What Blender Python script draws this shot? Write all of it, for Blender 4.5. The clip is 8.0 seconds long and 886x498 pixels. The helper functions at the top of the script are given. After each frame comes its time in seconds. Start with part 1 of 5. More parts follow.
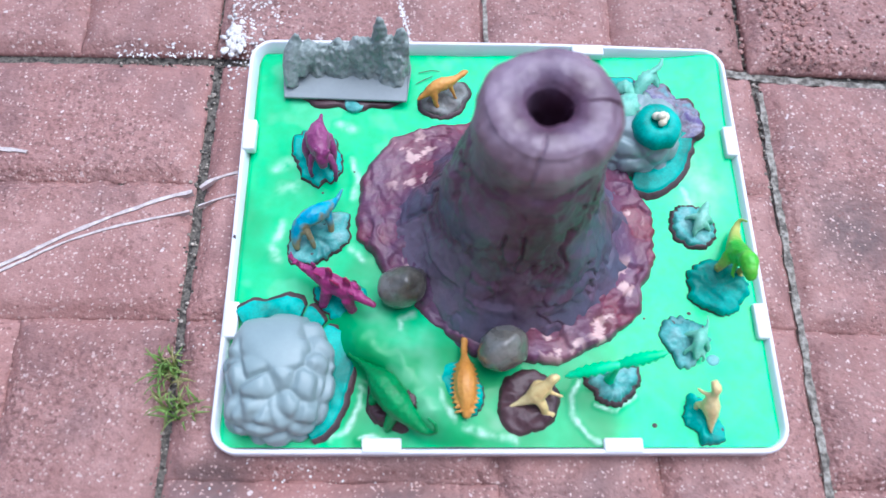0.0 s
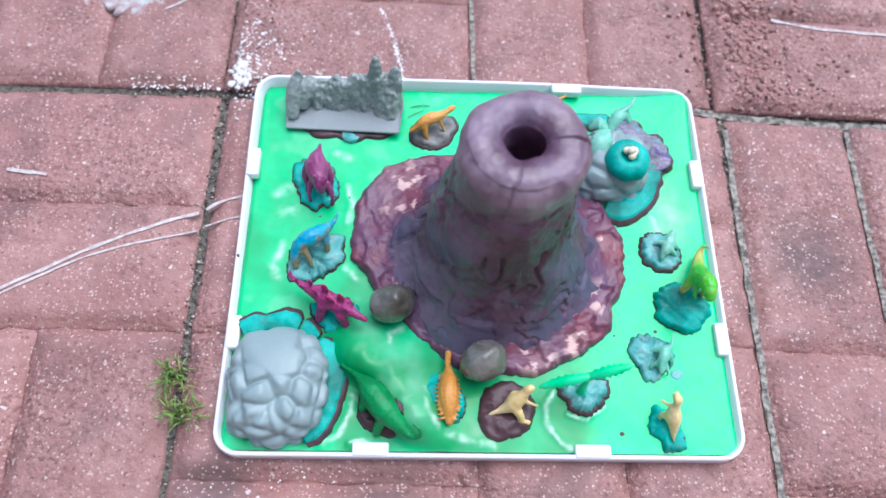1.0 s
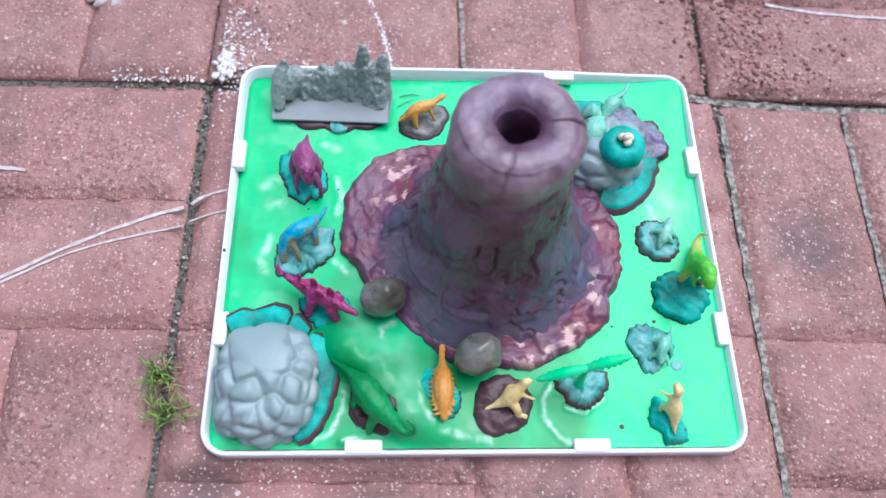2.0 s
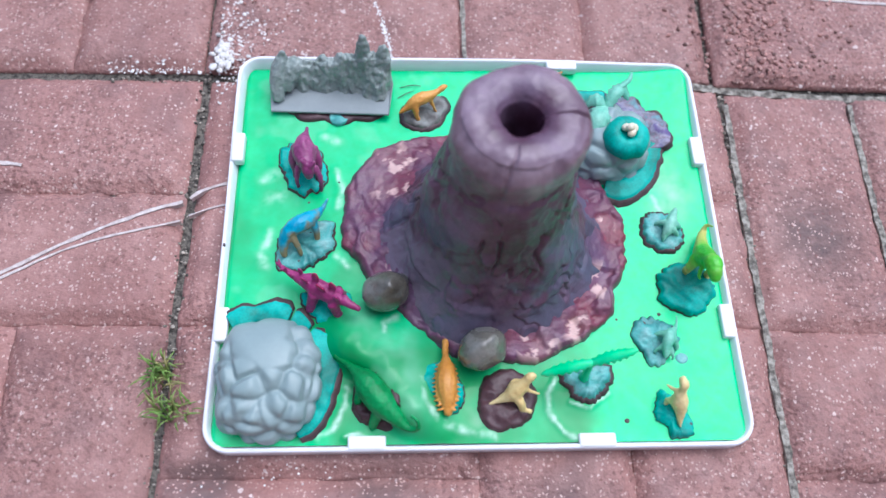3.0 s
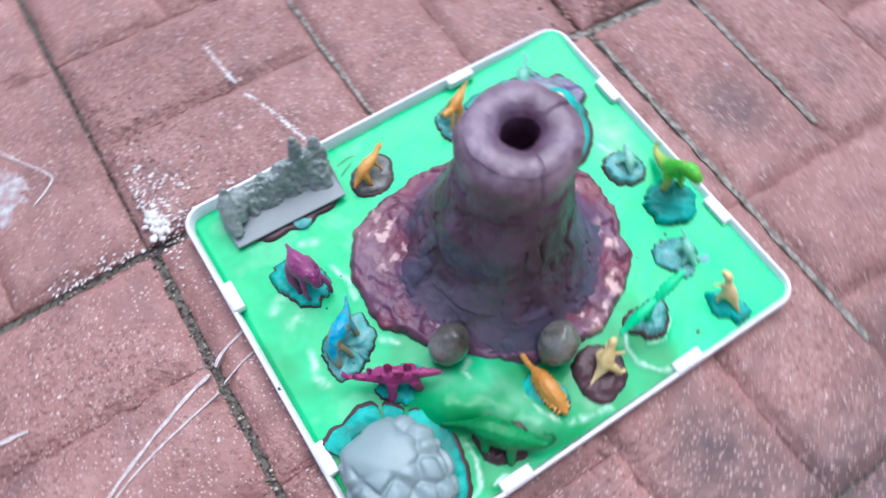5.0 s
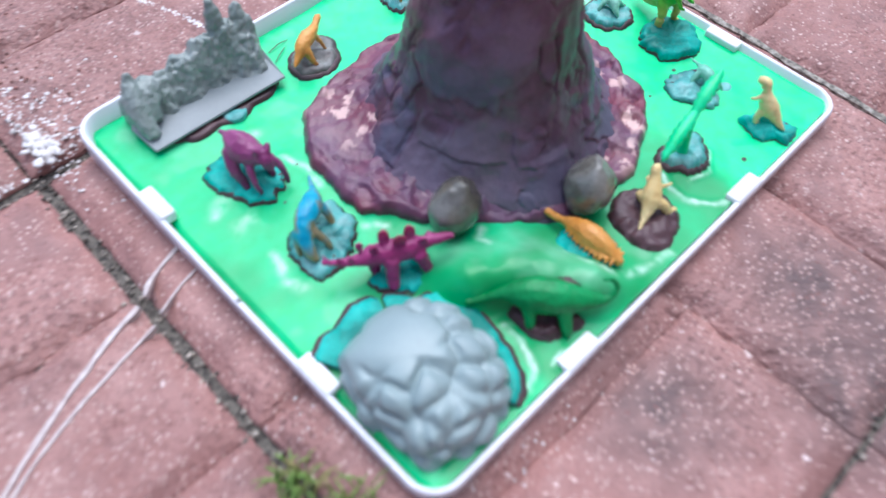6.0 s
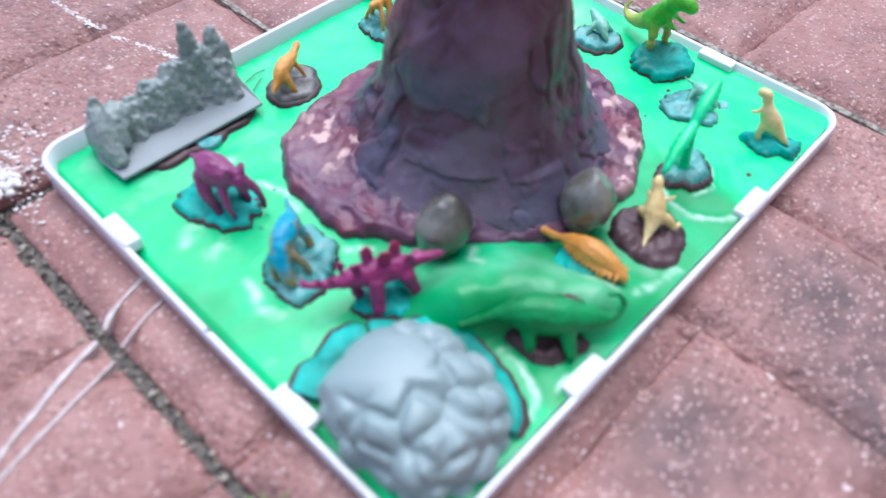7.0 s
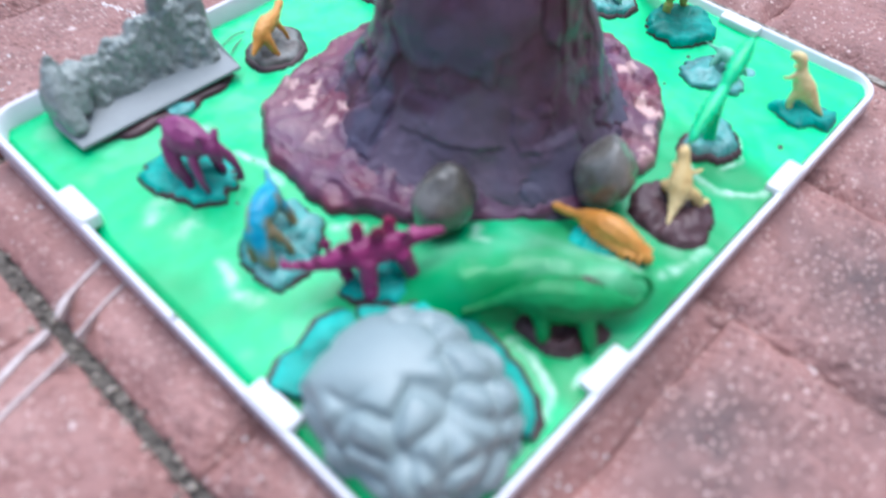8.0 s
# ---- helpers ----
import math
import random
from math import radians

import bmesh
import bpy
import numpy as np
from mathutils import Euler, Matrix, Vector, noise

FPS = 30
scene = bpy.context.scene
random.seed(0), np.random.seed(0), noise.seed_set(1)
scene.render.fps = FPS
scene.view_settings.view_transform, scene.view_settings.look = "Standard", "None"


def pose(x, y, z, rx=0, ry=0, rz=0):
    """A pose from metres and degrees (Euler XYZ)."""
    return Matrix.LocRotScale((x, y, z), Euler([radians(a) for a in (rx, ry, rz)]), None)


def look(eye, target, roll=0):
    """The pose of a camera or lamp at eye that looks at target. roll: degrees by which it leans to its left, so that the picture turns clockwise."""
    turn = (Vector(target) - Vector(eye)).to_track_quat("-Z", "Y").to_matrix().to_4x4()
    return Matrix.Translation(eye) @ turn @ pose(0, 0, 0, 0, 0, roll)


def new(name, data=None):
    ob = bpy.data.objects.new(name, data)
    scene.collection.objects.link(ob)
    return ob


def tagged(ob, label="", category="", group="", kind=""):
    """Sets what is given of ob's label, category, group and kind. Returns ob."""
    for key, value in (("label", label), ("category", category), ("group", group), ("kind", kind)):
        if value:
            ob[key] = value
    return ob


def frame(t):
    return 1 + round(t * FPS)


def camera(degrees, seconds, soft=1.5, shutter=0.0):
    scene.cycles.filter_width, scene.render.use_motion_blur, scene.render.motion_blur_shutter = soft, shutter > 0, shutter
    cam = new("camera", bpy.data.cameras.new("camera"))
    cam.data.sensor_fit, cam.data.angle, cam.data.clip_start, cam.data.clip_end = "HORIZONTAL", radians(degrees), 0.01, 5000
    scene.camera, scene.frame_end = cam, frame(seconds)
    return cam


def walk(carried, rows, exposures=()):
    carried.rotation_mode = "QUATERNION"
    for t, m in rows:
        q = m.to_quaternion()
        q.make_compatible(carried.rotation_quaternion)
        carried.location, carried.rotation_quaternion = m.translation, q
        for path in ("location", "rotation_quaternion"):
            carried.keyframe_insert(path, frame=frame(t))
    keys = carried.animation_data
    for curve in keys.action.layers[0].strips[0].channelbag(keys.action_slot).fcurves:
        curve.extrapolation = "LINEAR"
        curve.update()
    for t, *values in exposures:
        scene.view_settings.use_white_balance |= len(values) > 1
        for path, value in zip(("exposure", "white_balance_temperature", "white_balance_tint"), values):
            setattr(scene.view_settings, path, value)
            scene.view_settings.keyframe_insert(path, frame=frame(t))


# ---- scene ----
cam = camera(61.09, 8.0, soft=1.5, shutter=0.8)
cam.data.dof.use_dof, cam.data.dof.focus_distance, cam.data.dof.aperture_fstop = True, 0.57, 4.0
U = 0.096  # metres in one plan unit; the tray is 4 units wide
# seconds, eye (plan units), yaw, pitch, roll (degrees)
ROWS = [
    (0, -0.5666, -0.7134, 5.3500, -4.194, -66.850, 4.235),
    (0.5, -0.5443, -0.8224, 5.5542, -4.405, -66.315, 4.284),
    (1, -0.5285, -0.9427, 5.7875, -4.972, -64.880, 5.715),
    (1.5, -0.5179, -0.9602, 5.6969, -6.083, -64.613, 6.185),
    (3, -0.5432, -0.8661, 5.5707, 353.263, -65.770, 6.074),
    (3.5, -0.7484, -0.7946, 5.7041, -7.790, -66.240, 3.801),
    (4, -1.1885, -0.4030, 5.7792, -17.946, -66.920, 4.110),
    (4.2, -1.2485, -0.2302, 5.9108, 339.520, -68.102, 3.672),
    (5.3, -2.0974, -0.6358, 5.6464, 320.863, -63.002, -1.285),
    (5.5, -2.3414, -0.8456, 5.1734, -43.276, -63.041, -0.625),
    (5.7, -2.6142, -0.6924, 4.6475, -46.541, -60.109, 2.852),
    (6, -2.6998, -0.6345, 3.8532, -46.929, -56.405, 2.670),
    (6.2, -2.7471, -0.5761, 3.6447, -47.784, -53.052, 2.252),
    (6.5, -2.8626, -0.7237, 3.5747, -45.915, -50.428, 0.649),
    (7, -2.7251, -0.7006, 3.3708, -47.496, -50.226, 1.682),
    (7.5, -2.6654, -0.5043, 3.1566, -48.068, -49.928, 2.398),
    (8, -2.5792, -0.5020, 2.9550, -48.736, -50.685, 2.752),
]
walk(cam, [(t, pose(U * x, U * y, U * z, 90 + pitch, 0, yaw) @ pose(0, 0, 0, 0, 0, roll)) for t, x, y, z, yaw, pitch, roll in ROWS],
     exposures=[(0.0, 0.6, 5250, 8), (0.6, 0.59, 5350, 8), (1.5, 0.57, 5450, 8), (3.0, 0.45, 5400, 8), (4.0, 0.47, 5400, 8), (5.5, 0.57, 5450, 9), (7.0, 0.68, 5450, 9), (8.0, 0.68, 5450, 9)])

# ---- light ----
world = bpy.data.worlds.new("overcast")
scene.world = world
world.use_nodes = True
wn, wl = world.node_tree.nodes, world.node_tree.links
sky = wn.new("ShaderNodeTexSky")
sky.sky_type, sky.sun_disc = "NISHITA", False
sky.sun_elevation, sky.sun_rotation = radians(66), radians(44)
sky.air_density, sky.dust_density, sky.ozone_density = 1.0, 5.0, 1.0
wl.new(sky.outputs[0], wn["Background"].inputs[0])
wn["Background"].inputs[1].default_value = 0.115
sun = new("sun", bpy.data.lights.new("sun", "SUN"))
sun.data.energy, sun.data.angle, sun.data.color = 1.5, radians(66), (1.0, 0.98, 0.97)
sun.matrix_world = look((0.6, 0.62, 1.95), (0, 0, 0))


# ---- materials ----
def material(name, colours, scale=40.0, rough=0.6, bump=0.15, fine=600.0, coat=0.0, attr="", attr_colour=(1, 1, 1), attr_rough=None,
             attr2="", attr2_colour=(1, 1, 1), specular=0.5, per_object=0.0, subsurface=0.0, island=0.0, grainy=0.35, paint=None):
    """Mottled surface: colours blend over a coarse noise, a fine noise gives grain; named attributes blend in other colours."""
    m = bpy.data.materials.new(name)
    m.use_nodes = True
    n, k = m.node_tree.nodes, m.node_tree.links
    b = n["Principled BSDF"]
    tc = n.new("ShaderNodeTexCoord")
    noise1 = n.new("ShaderNodeTexNoise")
    noise1.inputs["Scale"].default_value, noise1.inputs["Detail"].default_value = scale, 5
    noise2 = n.new("ShaderNodeTexNoise")
    noise2.inputs["Scale"].default_value, noise2.inputs["Detail"].default_value = fine, 4
    for x in (noise1, noise2):
        k.new(tc.outputs["Object"], x.inputs["Vector"])
    ramp = n.new("ShaderNodeValToRGB")
    els = ramp.color_ramp.elements
    while len(els) < len(colours):
        els.new(0.5)
    for i, c in enumerate(colours):
        els[i].position = 0.36 + 0.28 * i / max(1, len(colours) - 1)
        els[i].color = (*c, 1)
    k.new(noise1.outputs["Fac"], ramp.inputs["Fac"])
    colour = ramp.outputs["Color"]
    grain = n.new("ShaderNodeMixRGB")
    grain.blend_type = "OVERLAY"
    grain.inputs["Fac"].default_value = grainy
    k.new(colour, grain.inputs[1])
    k.new(noise2.outputs["Fac"], grain.inputs[2])
    colour = grain.outputs[0]
    if island:
        info, hsv, rng = n.new("ShaderNodeNewGeometry"), n.new("ShaderNodeHueSaturation"), n.new("ShaderNodeMapRange")
        rng.inputs["To Min"].default_value, rng.inputs["To Max"].default_value = 1 - island, 1 + island
        k.new(info.outputs["Random Per Island"], rng.inputs["Value"])
        k.new(rng.outputs["Result"], hsv.inputs["Value"])
        k.new(colour, hsv.inputs["Color"])
        colour = hsv.outputs["Color"]
    if per_object:
        info, hsv, rng = n.new("ShaderNodeObjectInfo"), n.new("ShaderNodeHueSaturation"), n.new("ShaderNodeMapRange")
        rng.inputs["To Min"].default_value, rng.inputs["To Max"].default_value = 1 - per_object, 1 + per_object
        k.new(info.outputs["Random"], rng.inputs["Value"])
        k.new(rng.outputs["Result"], hsv.inputs["Value"])
        k.new(colour, hsv.inputs["Color"])
        colour = hsv.outputs["Color"]
    # blends to colour c between the two given heights
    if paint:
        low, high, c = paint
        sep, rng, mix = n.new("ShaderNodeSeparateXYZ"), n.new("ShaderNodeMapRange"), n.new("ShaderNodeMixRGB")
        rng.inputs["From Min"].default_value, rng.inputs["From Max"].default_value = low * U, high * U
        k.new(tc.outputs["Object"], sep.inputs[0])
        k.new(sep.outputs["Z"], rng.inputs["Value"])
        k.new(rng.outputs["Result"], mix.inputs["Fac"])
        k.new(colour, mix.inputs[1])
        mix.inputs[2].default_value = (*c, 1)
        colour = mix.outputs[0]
    roughness = None
    for a, c in ((attr, attr_colour), (attr2, attr2_colour)):
        if a:
            at, mix = n.new("ShaderNodeAttribute"), n.new("ShaderNodeMixRGB")
            at.attribute_name = a
            k.new(at.outputs["Fac"], mix.inputs["Fac"])
            k.new(colour, mix.inputs[1])
            mix.inputs[2].default_value = (*c, 1)
            colour = mix.outputs[0]
            if a == attr and attr_rough is not None:
                roughness = n.new("ShaderNodeMapRange")
                roughness.inputs["To Min"].default_value, roughness.inputs["To Max"].default_value = rough, attr_rough
                k.new(at.outputs["Fac"], roughness.inputs["Value"])
    k.new(colour, b.inputs["Base Color"])
    if roughness is None:
        roughness = n.new("ShaderNodeMapRange")
        roughness.inputs["To Min"].default_value, roughness.inputs["To Max"].default_value = max(0.05, rough - 0.12), min(1, rough + 0.12)
        k.new(noise1.outputs["Fac"], roughness.inputs["Value"])
    k.new(roughness.outputs["Result"], b.inputs["Roughness"])
    b.inputs["Coat Weight"].default_value, b.inputs["Coat Roughness"].default_value = coat, 0.12
    b.inputs["Specular IOR Level"].default_value = specular
    if subsurface:
        b.inputs["Subsurface Weight"].default_value, b.inputs["Subsurface Scale"].default_value = subsurface, 0.004
    if bump:
        b1, b2 = n.new("ShaderNodeBump"), n.new("ShaderNodeBump")
        b1.inputs["Strength"].default_value, b1.inputs["Distance"].default_value = bump, 0.002
        b2.inputs["Strength"].default_value, b2.inputs["Distance"].default_value = bump, 0.0006
        k.new(noise1.outputs["Fac"], b1.inputs["Height"])
        k.new(noise2.outputs["Fac"], b2.inputs["Height"])
        k.new(b1.outputs[0], b2.inputs["Normal"])
        k.new(b2.outputs[0], b.inputs["Normal"])
    return m


def paver_material():
    """Red concrete with pale aggregate specks, dark pits and dusty stains, laid out in world space."""
    m = bpy.data.materials.new("red_paver")
    m.use_nodes = True
    n, k = m.node_tree.nodes, m.node_tree.links
    b = n["Principled BSDF"]
    geo = n.new("ShaderNodeNewGeometry")

    def noise_node(scale, detail=4):
        x = n.new("ShaderNodeTexNoise")
        x.inputs["Scale"].default_value, x.inputs["Detail"].default_value = scale, detail
        k.new(geo.outputs["Position"], x.inputs["Vector"])
        return x

    def mix(fac, a, c, kind="MIX"):
        x = n.new("ShaderNodeMixRGB")
        x.blend_type = kind
        for socket, v in zip(x.inputs, (fac, a, c)):
            if hasattr(v, "links"):
                k.new(v, socket)
            else:
                socket.default_value = v if isinstance(v, float) else (*v, 1)
        return x.outputs[0]

    def ramp(value, lo, hi, a=0.0, c=1.0):
        x = n.new("ShaderNodeMapRange")
        x.inputs["From Min"].default_value, x.inputs["From Max"].default_value = lo, hi
        x.inputs["To Min"].default_value, x.inputs["To Max"].default_value = a, c
        k.new(value, x.inputs["Value"])
        return x.outputs["Result"]

    broad, mid, fine = noise_node(9, 5), noise_node(60, 6), noise_node(700, 3)
    base = mix(ramp(broad.outputs["Fac"], 0.35, 0.65), (0.325, 0.160, 0.141), (0.43, 0.236, 0.208))
    base = mix(ramp(mid.outputs["Fac"], 0.35, 0.7, 0.0, 0.6), base, (0.285, 0.138, 0.121))
    base = mix(0.3, base, fine.outputs["Fac"], "OVERLAY")
    pits = noise_node(240, 4)
    # worn places, where the skin is gone and the aggregate stands bare
    bare = ramp(noise_node(7.5, 4).outputs["Fac"], 0.46, 0.6, 0.4, 1.0)
    for x, y, r in ((3.6, 4.6, 2.6), (-1.6, 4.9, 1.6), (3.6, 1.8, 1.6), (3.2, -0.6, 1.5)):
        gap = n.new("ShaderNodeVectorMath")
        gap.operation = "DISTANCE"
        gap.inputs[1].default_value = (x * U, y * U, 0)
        k.new(geo.outputs["Position"], gap.inputs[0])
        most = n.new("ShaderNodeMath")
        most.operation = "MAXIMUM"
        k.new(bare, most.inputs[0])
        k.new(ramp(gap.outputs["Value"], r * U, r * 0.5 * U), most.inputs[1])
        bare = most.outputs[0]

    def product(a, c):
        x = n.new("ShaderNodeMath")
        x.operation = "MULTIPLY"
        for socket, v in zip(x.inputs, (a, c)):
            k.new(v, socket)
        return x.outputs[0]

    base = mix(product(ramp(pits.outputs["Fac"], 0.5, 0.36, 0.0, 0.6), bare), base, (0.13, 0.055, 0.05))
    # dark mottling, a few soot-grey stains, and shade on the front paving painted likewise
    stain = noise_node(22, 6)
    base = mix(ramp(stain.outputs["Fac"], 0.5, 0.75, 0.0, 0.65), base, (0.16, 0.085, 0.083))
    for x, y, r in ((0.2, -1.2, 0.8), (-2.15, -0.25, 0.35), (2.9, 1.75, 0.55), (1.9, -1.5, 0.9), (1.1, -1.35, 0.8), (-1.9, -0.2, 0.3), (2.6, -1.0, 0.8), (-0.7, -0.45, 0.6), (0.6, -0.6, 0.6)):
        gap = n.new("ShaderNodeVectorMath")
        gap.operation = "DISTANCE"
        gap.inputs[1].default_value = (x * U, y * U, 0)
        k.new(geo.outputs["Position"], gap.inputs[0])
        torn = n.new("ShaderNodeMath")
        torn.operation = "MULTIPLY"
        k.new(ramp(gap.outputs["Value"], r * U, r * 0.2 * U), torn.inputs[0])
        k.new(ramp(mid.outputs["Fac"], 0.3, 0.6, 0.4, 0.9), torn.inputs[1])
        base = mix(torn.outputs[0], base, (0.115, 0.08, 0.078))
    # pale chips of aggregate: a few large, many small
    for scale, cut, share, c in ((300, 0.42, 0.88, (0.2, 0.09, 0.08)), (125, 0.24, 0.93, (0.74, 0.62, 0.59)), (230, 0.3, 0.86, (0.62, 0.46, 0.42)), (400, 0.42, 0.72, (0.52, 0.35, 0.31))):
        v = n.new("ShaderNodeTexVoronoi")
        v.inputs["Scale"].default_value = scale
        warp = n.new("ShaderNodeVectorMath")
        warp.operation = "ADD"
        wob, wscale = noise_node(scale * 1.3, 2), n.new("ShaderNodeVectorMath")
        wscale.operation = "SCALE"
        wscale.inputs["Scale"].default_value = 1.1 / scale
        k.new(wob.outputs["Color"], wscale.inputs[0])
        k.new(geo.outputs["Position"], warp.inputs[0])
        k.new(wscale.outputs[0], warp.inputs[1])
        k.new(warp.outputs[0], v.inputs["Vector"])
        sep = n.new("ShaderNodeSeparateColor")
        k.new(v.outputs["Color"], sep.inputs[0])
        near = ramp(v.outputs["Distance"], cut, cut * 0.78)
        chosen = ramp(sep.outputs[0], share, share + 0.08)
        both = n.new("ShaderNodeMath")
        both.operation = "MULTIPLY"
        k.new(near, both.inputs[0])
        k.new(chosen, both.inputs[1])
        base = mix(both.outputs[0], base, c)
    info, hsv = n.new("ShaderNodeObjectInfo"), n.new("ShaderNodeHueSaturation")
    k.new(ramp(info.outputs["Random"], 0, 1, 0.92, 1.09), hsv.inputs["Value"])
    k.new(base, hsv.inputs["Color"])
    k.new(hsv.outputs["Color"], b.inputs["Base Color"])
    k.new(ramp(mid.outputs["Fac"], 0.3, 0.7, 0.48, 0.75), b.inputs["Roughness"])
    b1, b2, rough_patch = n.new("ShaderNodeBump"), n.new("ShaderNodeBump"), noise_node(230, 4)
    b1.inputs["Distance"].default_value = 0.0034
    k.new(ramp(bare, 0.3, 1.0, 0.35, 0.9), b1.inputs["Strength"])
    b2.inputs["Strength"].default_value, b2.inputs["Distance"].default_value = 0.6, 0.0005
    k.new(rough_patch.outputs["Fac"], b1.inputs["Height"])
    k.new(fine.outputs["Fac"], b2.inputs["Height"])
    k.new(b1.outputs[0], b2.inputs["Normal"])
    k.new(b2.outputs[0], b.inputs["Normal"])
    return m


PAVER = paver_material()
SAND = material("joint_sand", [(0.03, 0.026, 0.022), (0.085, 0.072, 0.06), (0.17, 0.15, 0.125), (0.1, 0.088, 0.072)], 230, 0.9, 0.8, 1200)
PALE_SAND = material("pale_joint_sand", [(0.1, 0.088, 0.074), (0.25, 0.225, 0.19), (0.4, 0.37, 0.32)], 240, 0.9, 0.8, 1200)
PEBBLE = material("bare_red_aggregate", [(0.2, 0.085, 0.072), (0.34, 0.17, 0.145), (0.46, 0.28, 0.245)], 160, 0.6, 0.3, 900, island=0.5)
GRIT = material("joint_grit", [(0.14, 0.12, 0.10), (0.34, 0.30, 0.25)], 300, 0.85, 0.2, 900, island=0.9)
WHITE_CHIP = material("white_paint_flake", [(0.6, 0.56, 0.54), (0.78, 0.75, 0.73)], 200, 0.7, 0.2)
CHALK = material("pale_chalk_line", [(0.48, 0.4, 0.385), (0.64, 0.57, 0.55)], 160, 0.85, 0.2)
SMEAR = material("grey_white_paint_smear", [(0.36, 0.23, 0.22), (0.42, 0.36, 0.36), (0.52, 0.5, 0.51)], 130, 0.75, 0.3)
PLASTIC = material("white_tray_plastic", [(0.80, 0.79, 0.85), (0.85, 0.84, 0.90)], 30, 0.35, 0.03, 300, grainy=0.05)
CLIP = material("bright_white_plastic_clip", [(0.84, 0.84, 0.87), (0.88, 0.88, 0.9)], 30, 0.3, 0.02, 300, grainy=0.05)
SLIME = material("green_slime", [(0.025, 0.64, 0.235), (0.035, 0.73, 0.285)], 14, 0.42, 0.04, 150, coat=0.2, specular=0.32, attr="dark", attr_colour=(0.018, 0.33, 0.09),
                 attr2="foam", attr2_colour=(0.62, 0.86, 0.72))
# pale carries the sheen of the lip and left flank as colour
CLAY = material("purple_clay", [(0.066, 0.024, 0.045), (0.105, 0.048, 0.084), (0.15, 0.092, 0.145)], 26, 0.42, 0.3, 500, coat=0.12, specular=0.5, attr="blue",
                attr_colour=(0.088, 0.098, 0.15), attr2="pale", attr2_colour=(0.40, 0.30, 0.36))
APRON = material("wine_red_clay", [(0.19, 0.032, 0.052), (0.172, 0.047, 0.084), (0.145, 0.06, 0.122)], 22, 0.5, 0.7, 420, coat=0.24, specular=0.35, attr="blue",
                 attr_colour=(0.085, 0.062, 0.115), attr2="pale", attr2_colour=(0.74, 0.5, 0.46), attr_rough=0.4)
TEAL = material("teal_clay", [(0.008, 0.2, 0.16), (0.014, 0.36, 0.29), (0.035, 0.5, 0.42)], 45, 0.55, 0.25, 600, coat=0.03, specular=0.35)
TEAL_GREY = material("grey_teal_clay", [(0.05, 0.23, 0.22), (0.1, 0.4, 0.37), (0.22, 0.45, 0.43)], 60, 0.5, 0.3, 600, coat=0.1)
DARK_CLAY = material("dark_maroon_clay", [(0.045, 0.026, 0.03), (0.085, 0.045, 0.05)], 60, 0.55, 0.25, 500)
BROWN_CLAY = material("brown_clay", [(0.055, 0.021, 0.027), (0.085, 0.038, 0.045)], 50, 0.5, 0.3, 500, coat=0.1)
GREY_CLAY = material("grey_clay", [(0.075, 0.06, 0.055), (0.17, 0.16, 0.15), (0.25, 0.26, 0.245)], 45, 0.5, 0.3, 500)
VIOLET_CLAY = material("violet_streaked_clay", [(0.14, 0.10, 0.26), (0.30, 0.28, 0.37), (0.2, 0.15, 0.2), (0.16, 0.3, 0.34)], 80, 0.5, 0.3, 500)
GREY_PLASTIC = material("grey_green_plastic_rock", [(0.23, 0.275, 0.255), (0.31, 0.35, 0.33)], 50, 0.42, 0.15, 350, coat=0.1)
GREY_PLATE = material("smooth_grey_plastic", [(0.22, 0.25, 0.258), (0.27, 0.30, 0.31)], 30, 0.42, 0.08, 300, grainy=0.06)
HILL_GREY = material("blue_grey_plastic_hill", [(0.25, 0.325, 0.33), (0.28, 0.355, 0.36)], 25, 0.38, 0.03, 300, coat=0.06, grainy=0.06)
EGG_GREY = material("dark_grey_river_stone", [(0.078, 0.068, 0.052), (0.14, 0.128, 0.105), (0.23, 0.22, 0.195)], 38, 0.26, 0.3, 420, coat=0.5)
# magenta turns darker from z 0.24 down to 0.14
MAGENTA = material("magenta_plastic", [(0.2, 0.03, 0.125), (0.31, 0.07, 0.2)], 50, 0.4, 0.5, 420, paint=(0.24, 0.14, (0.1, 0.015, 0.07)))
CRIMSON = material("crimson_magenta_plastic", [(0.27, 0.02, 0.12), (0.34, 0.035, 0.17)], 70, 0.38, 0.5, 420, paint=(0.41, 0.45, (0.4, 0.02, 0.11)))
BLUE = material("blue_plastic", [(0.01, 0.29, 0.47), (0.03, 0.4, 0.56), (0.3, 0.25, 0.14)], 90, 0.4, 0.5, 420, paint=(0.27, 0.2, (0.3, 0.24, 0.12)))
ORANGE = material("orange_plastic", [(0.6, 0.245, 0.035), (0.72, 0.345, 0.075)], 60, 0.4, 0.5, 420)
YELLOW = material("cream_yellow_plastic", [(0.76, 0.56, 0.23), (0.84, 0.67, 0.33)], 50, 0.4, 0.4, 420)
LIME = material("lime_and_yellow_plastic", [(0.06, 0.42, 0.015), (0.11, 0.52, 0.03), (0.2, 0.56, 0.06)], 75, 0.4, 0.3, 500, paint=(0.36, 0.22, (0.55, 0.52, 0.13)))
MINT = material("pale_mint_plastic", [(0.16, 0.5, 0.36), (0.28, 0.6, 0.46)], 60, 0.4, 0.5, 420)
DEEP_GREEN = material("slimed_green_plastic", [(0.01, 0.19, 0.045), (0.016, 0.31, 0.085)], 45, 0.5, 0.1, 400, specular=0.35, coat=0.08)
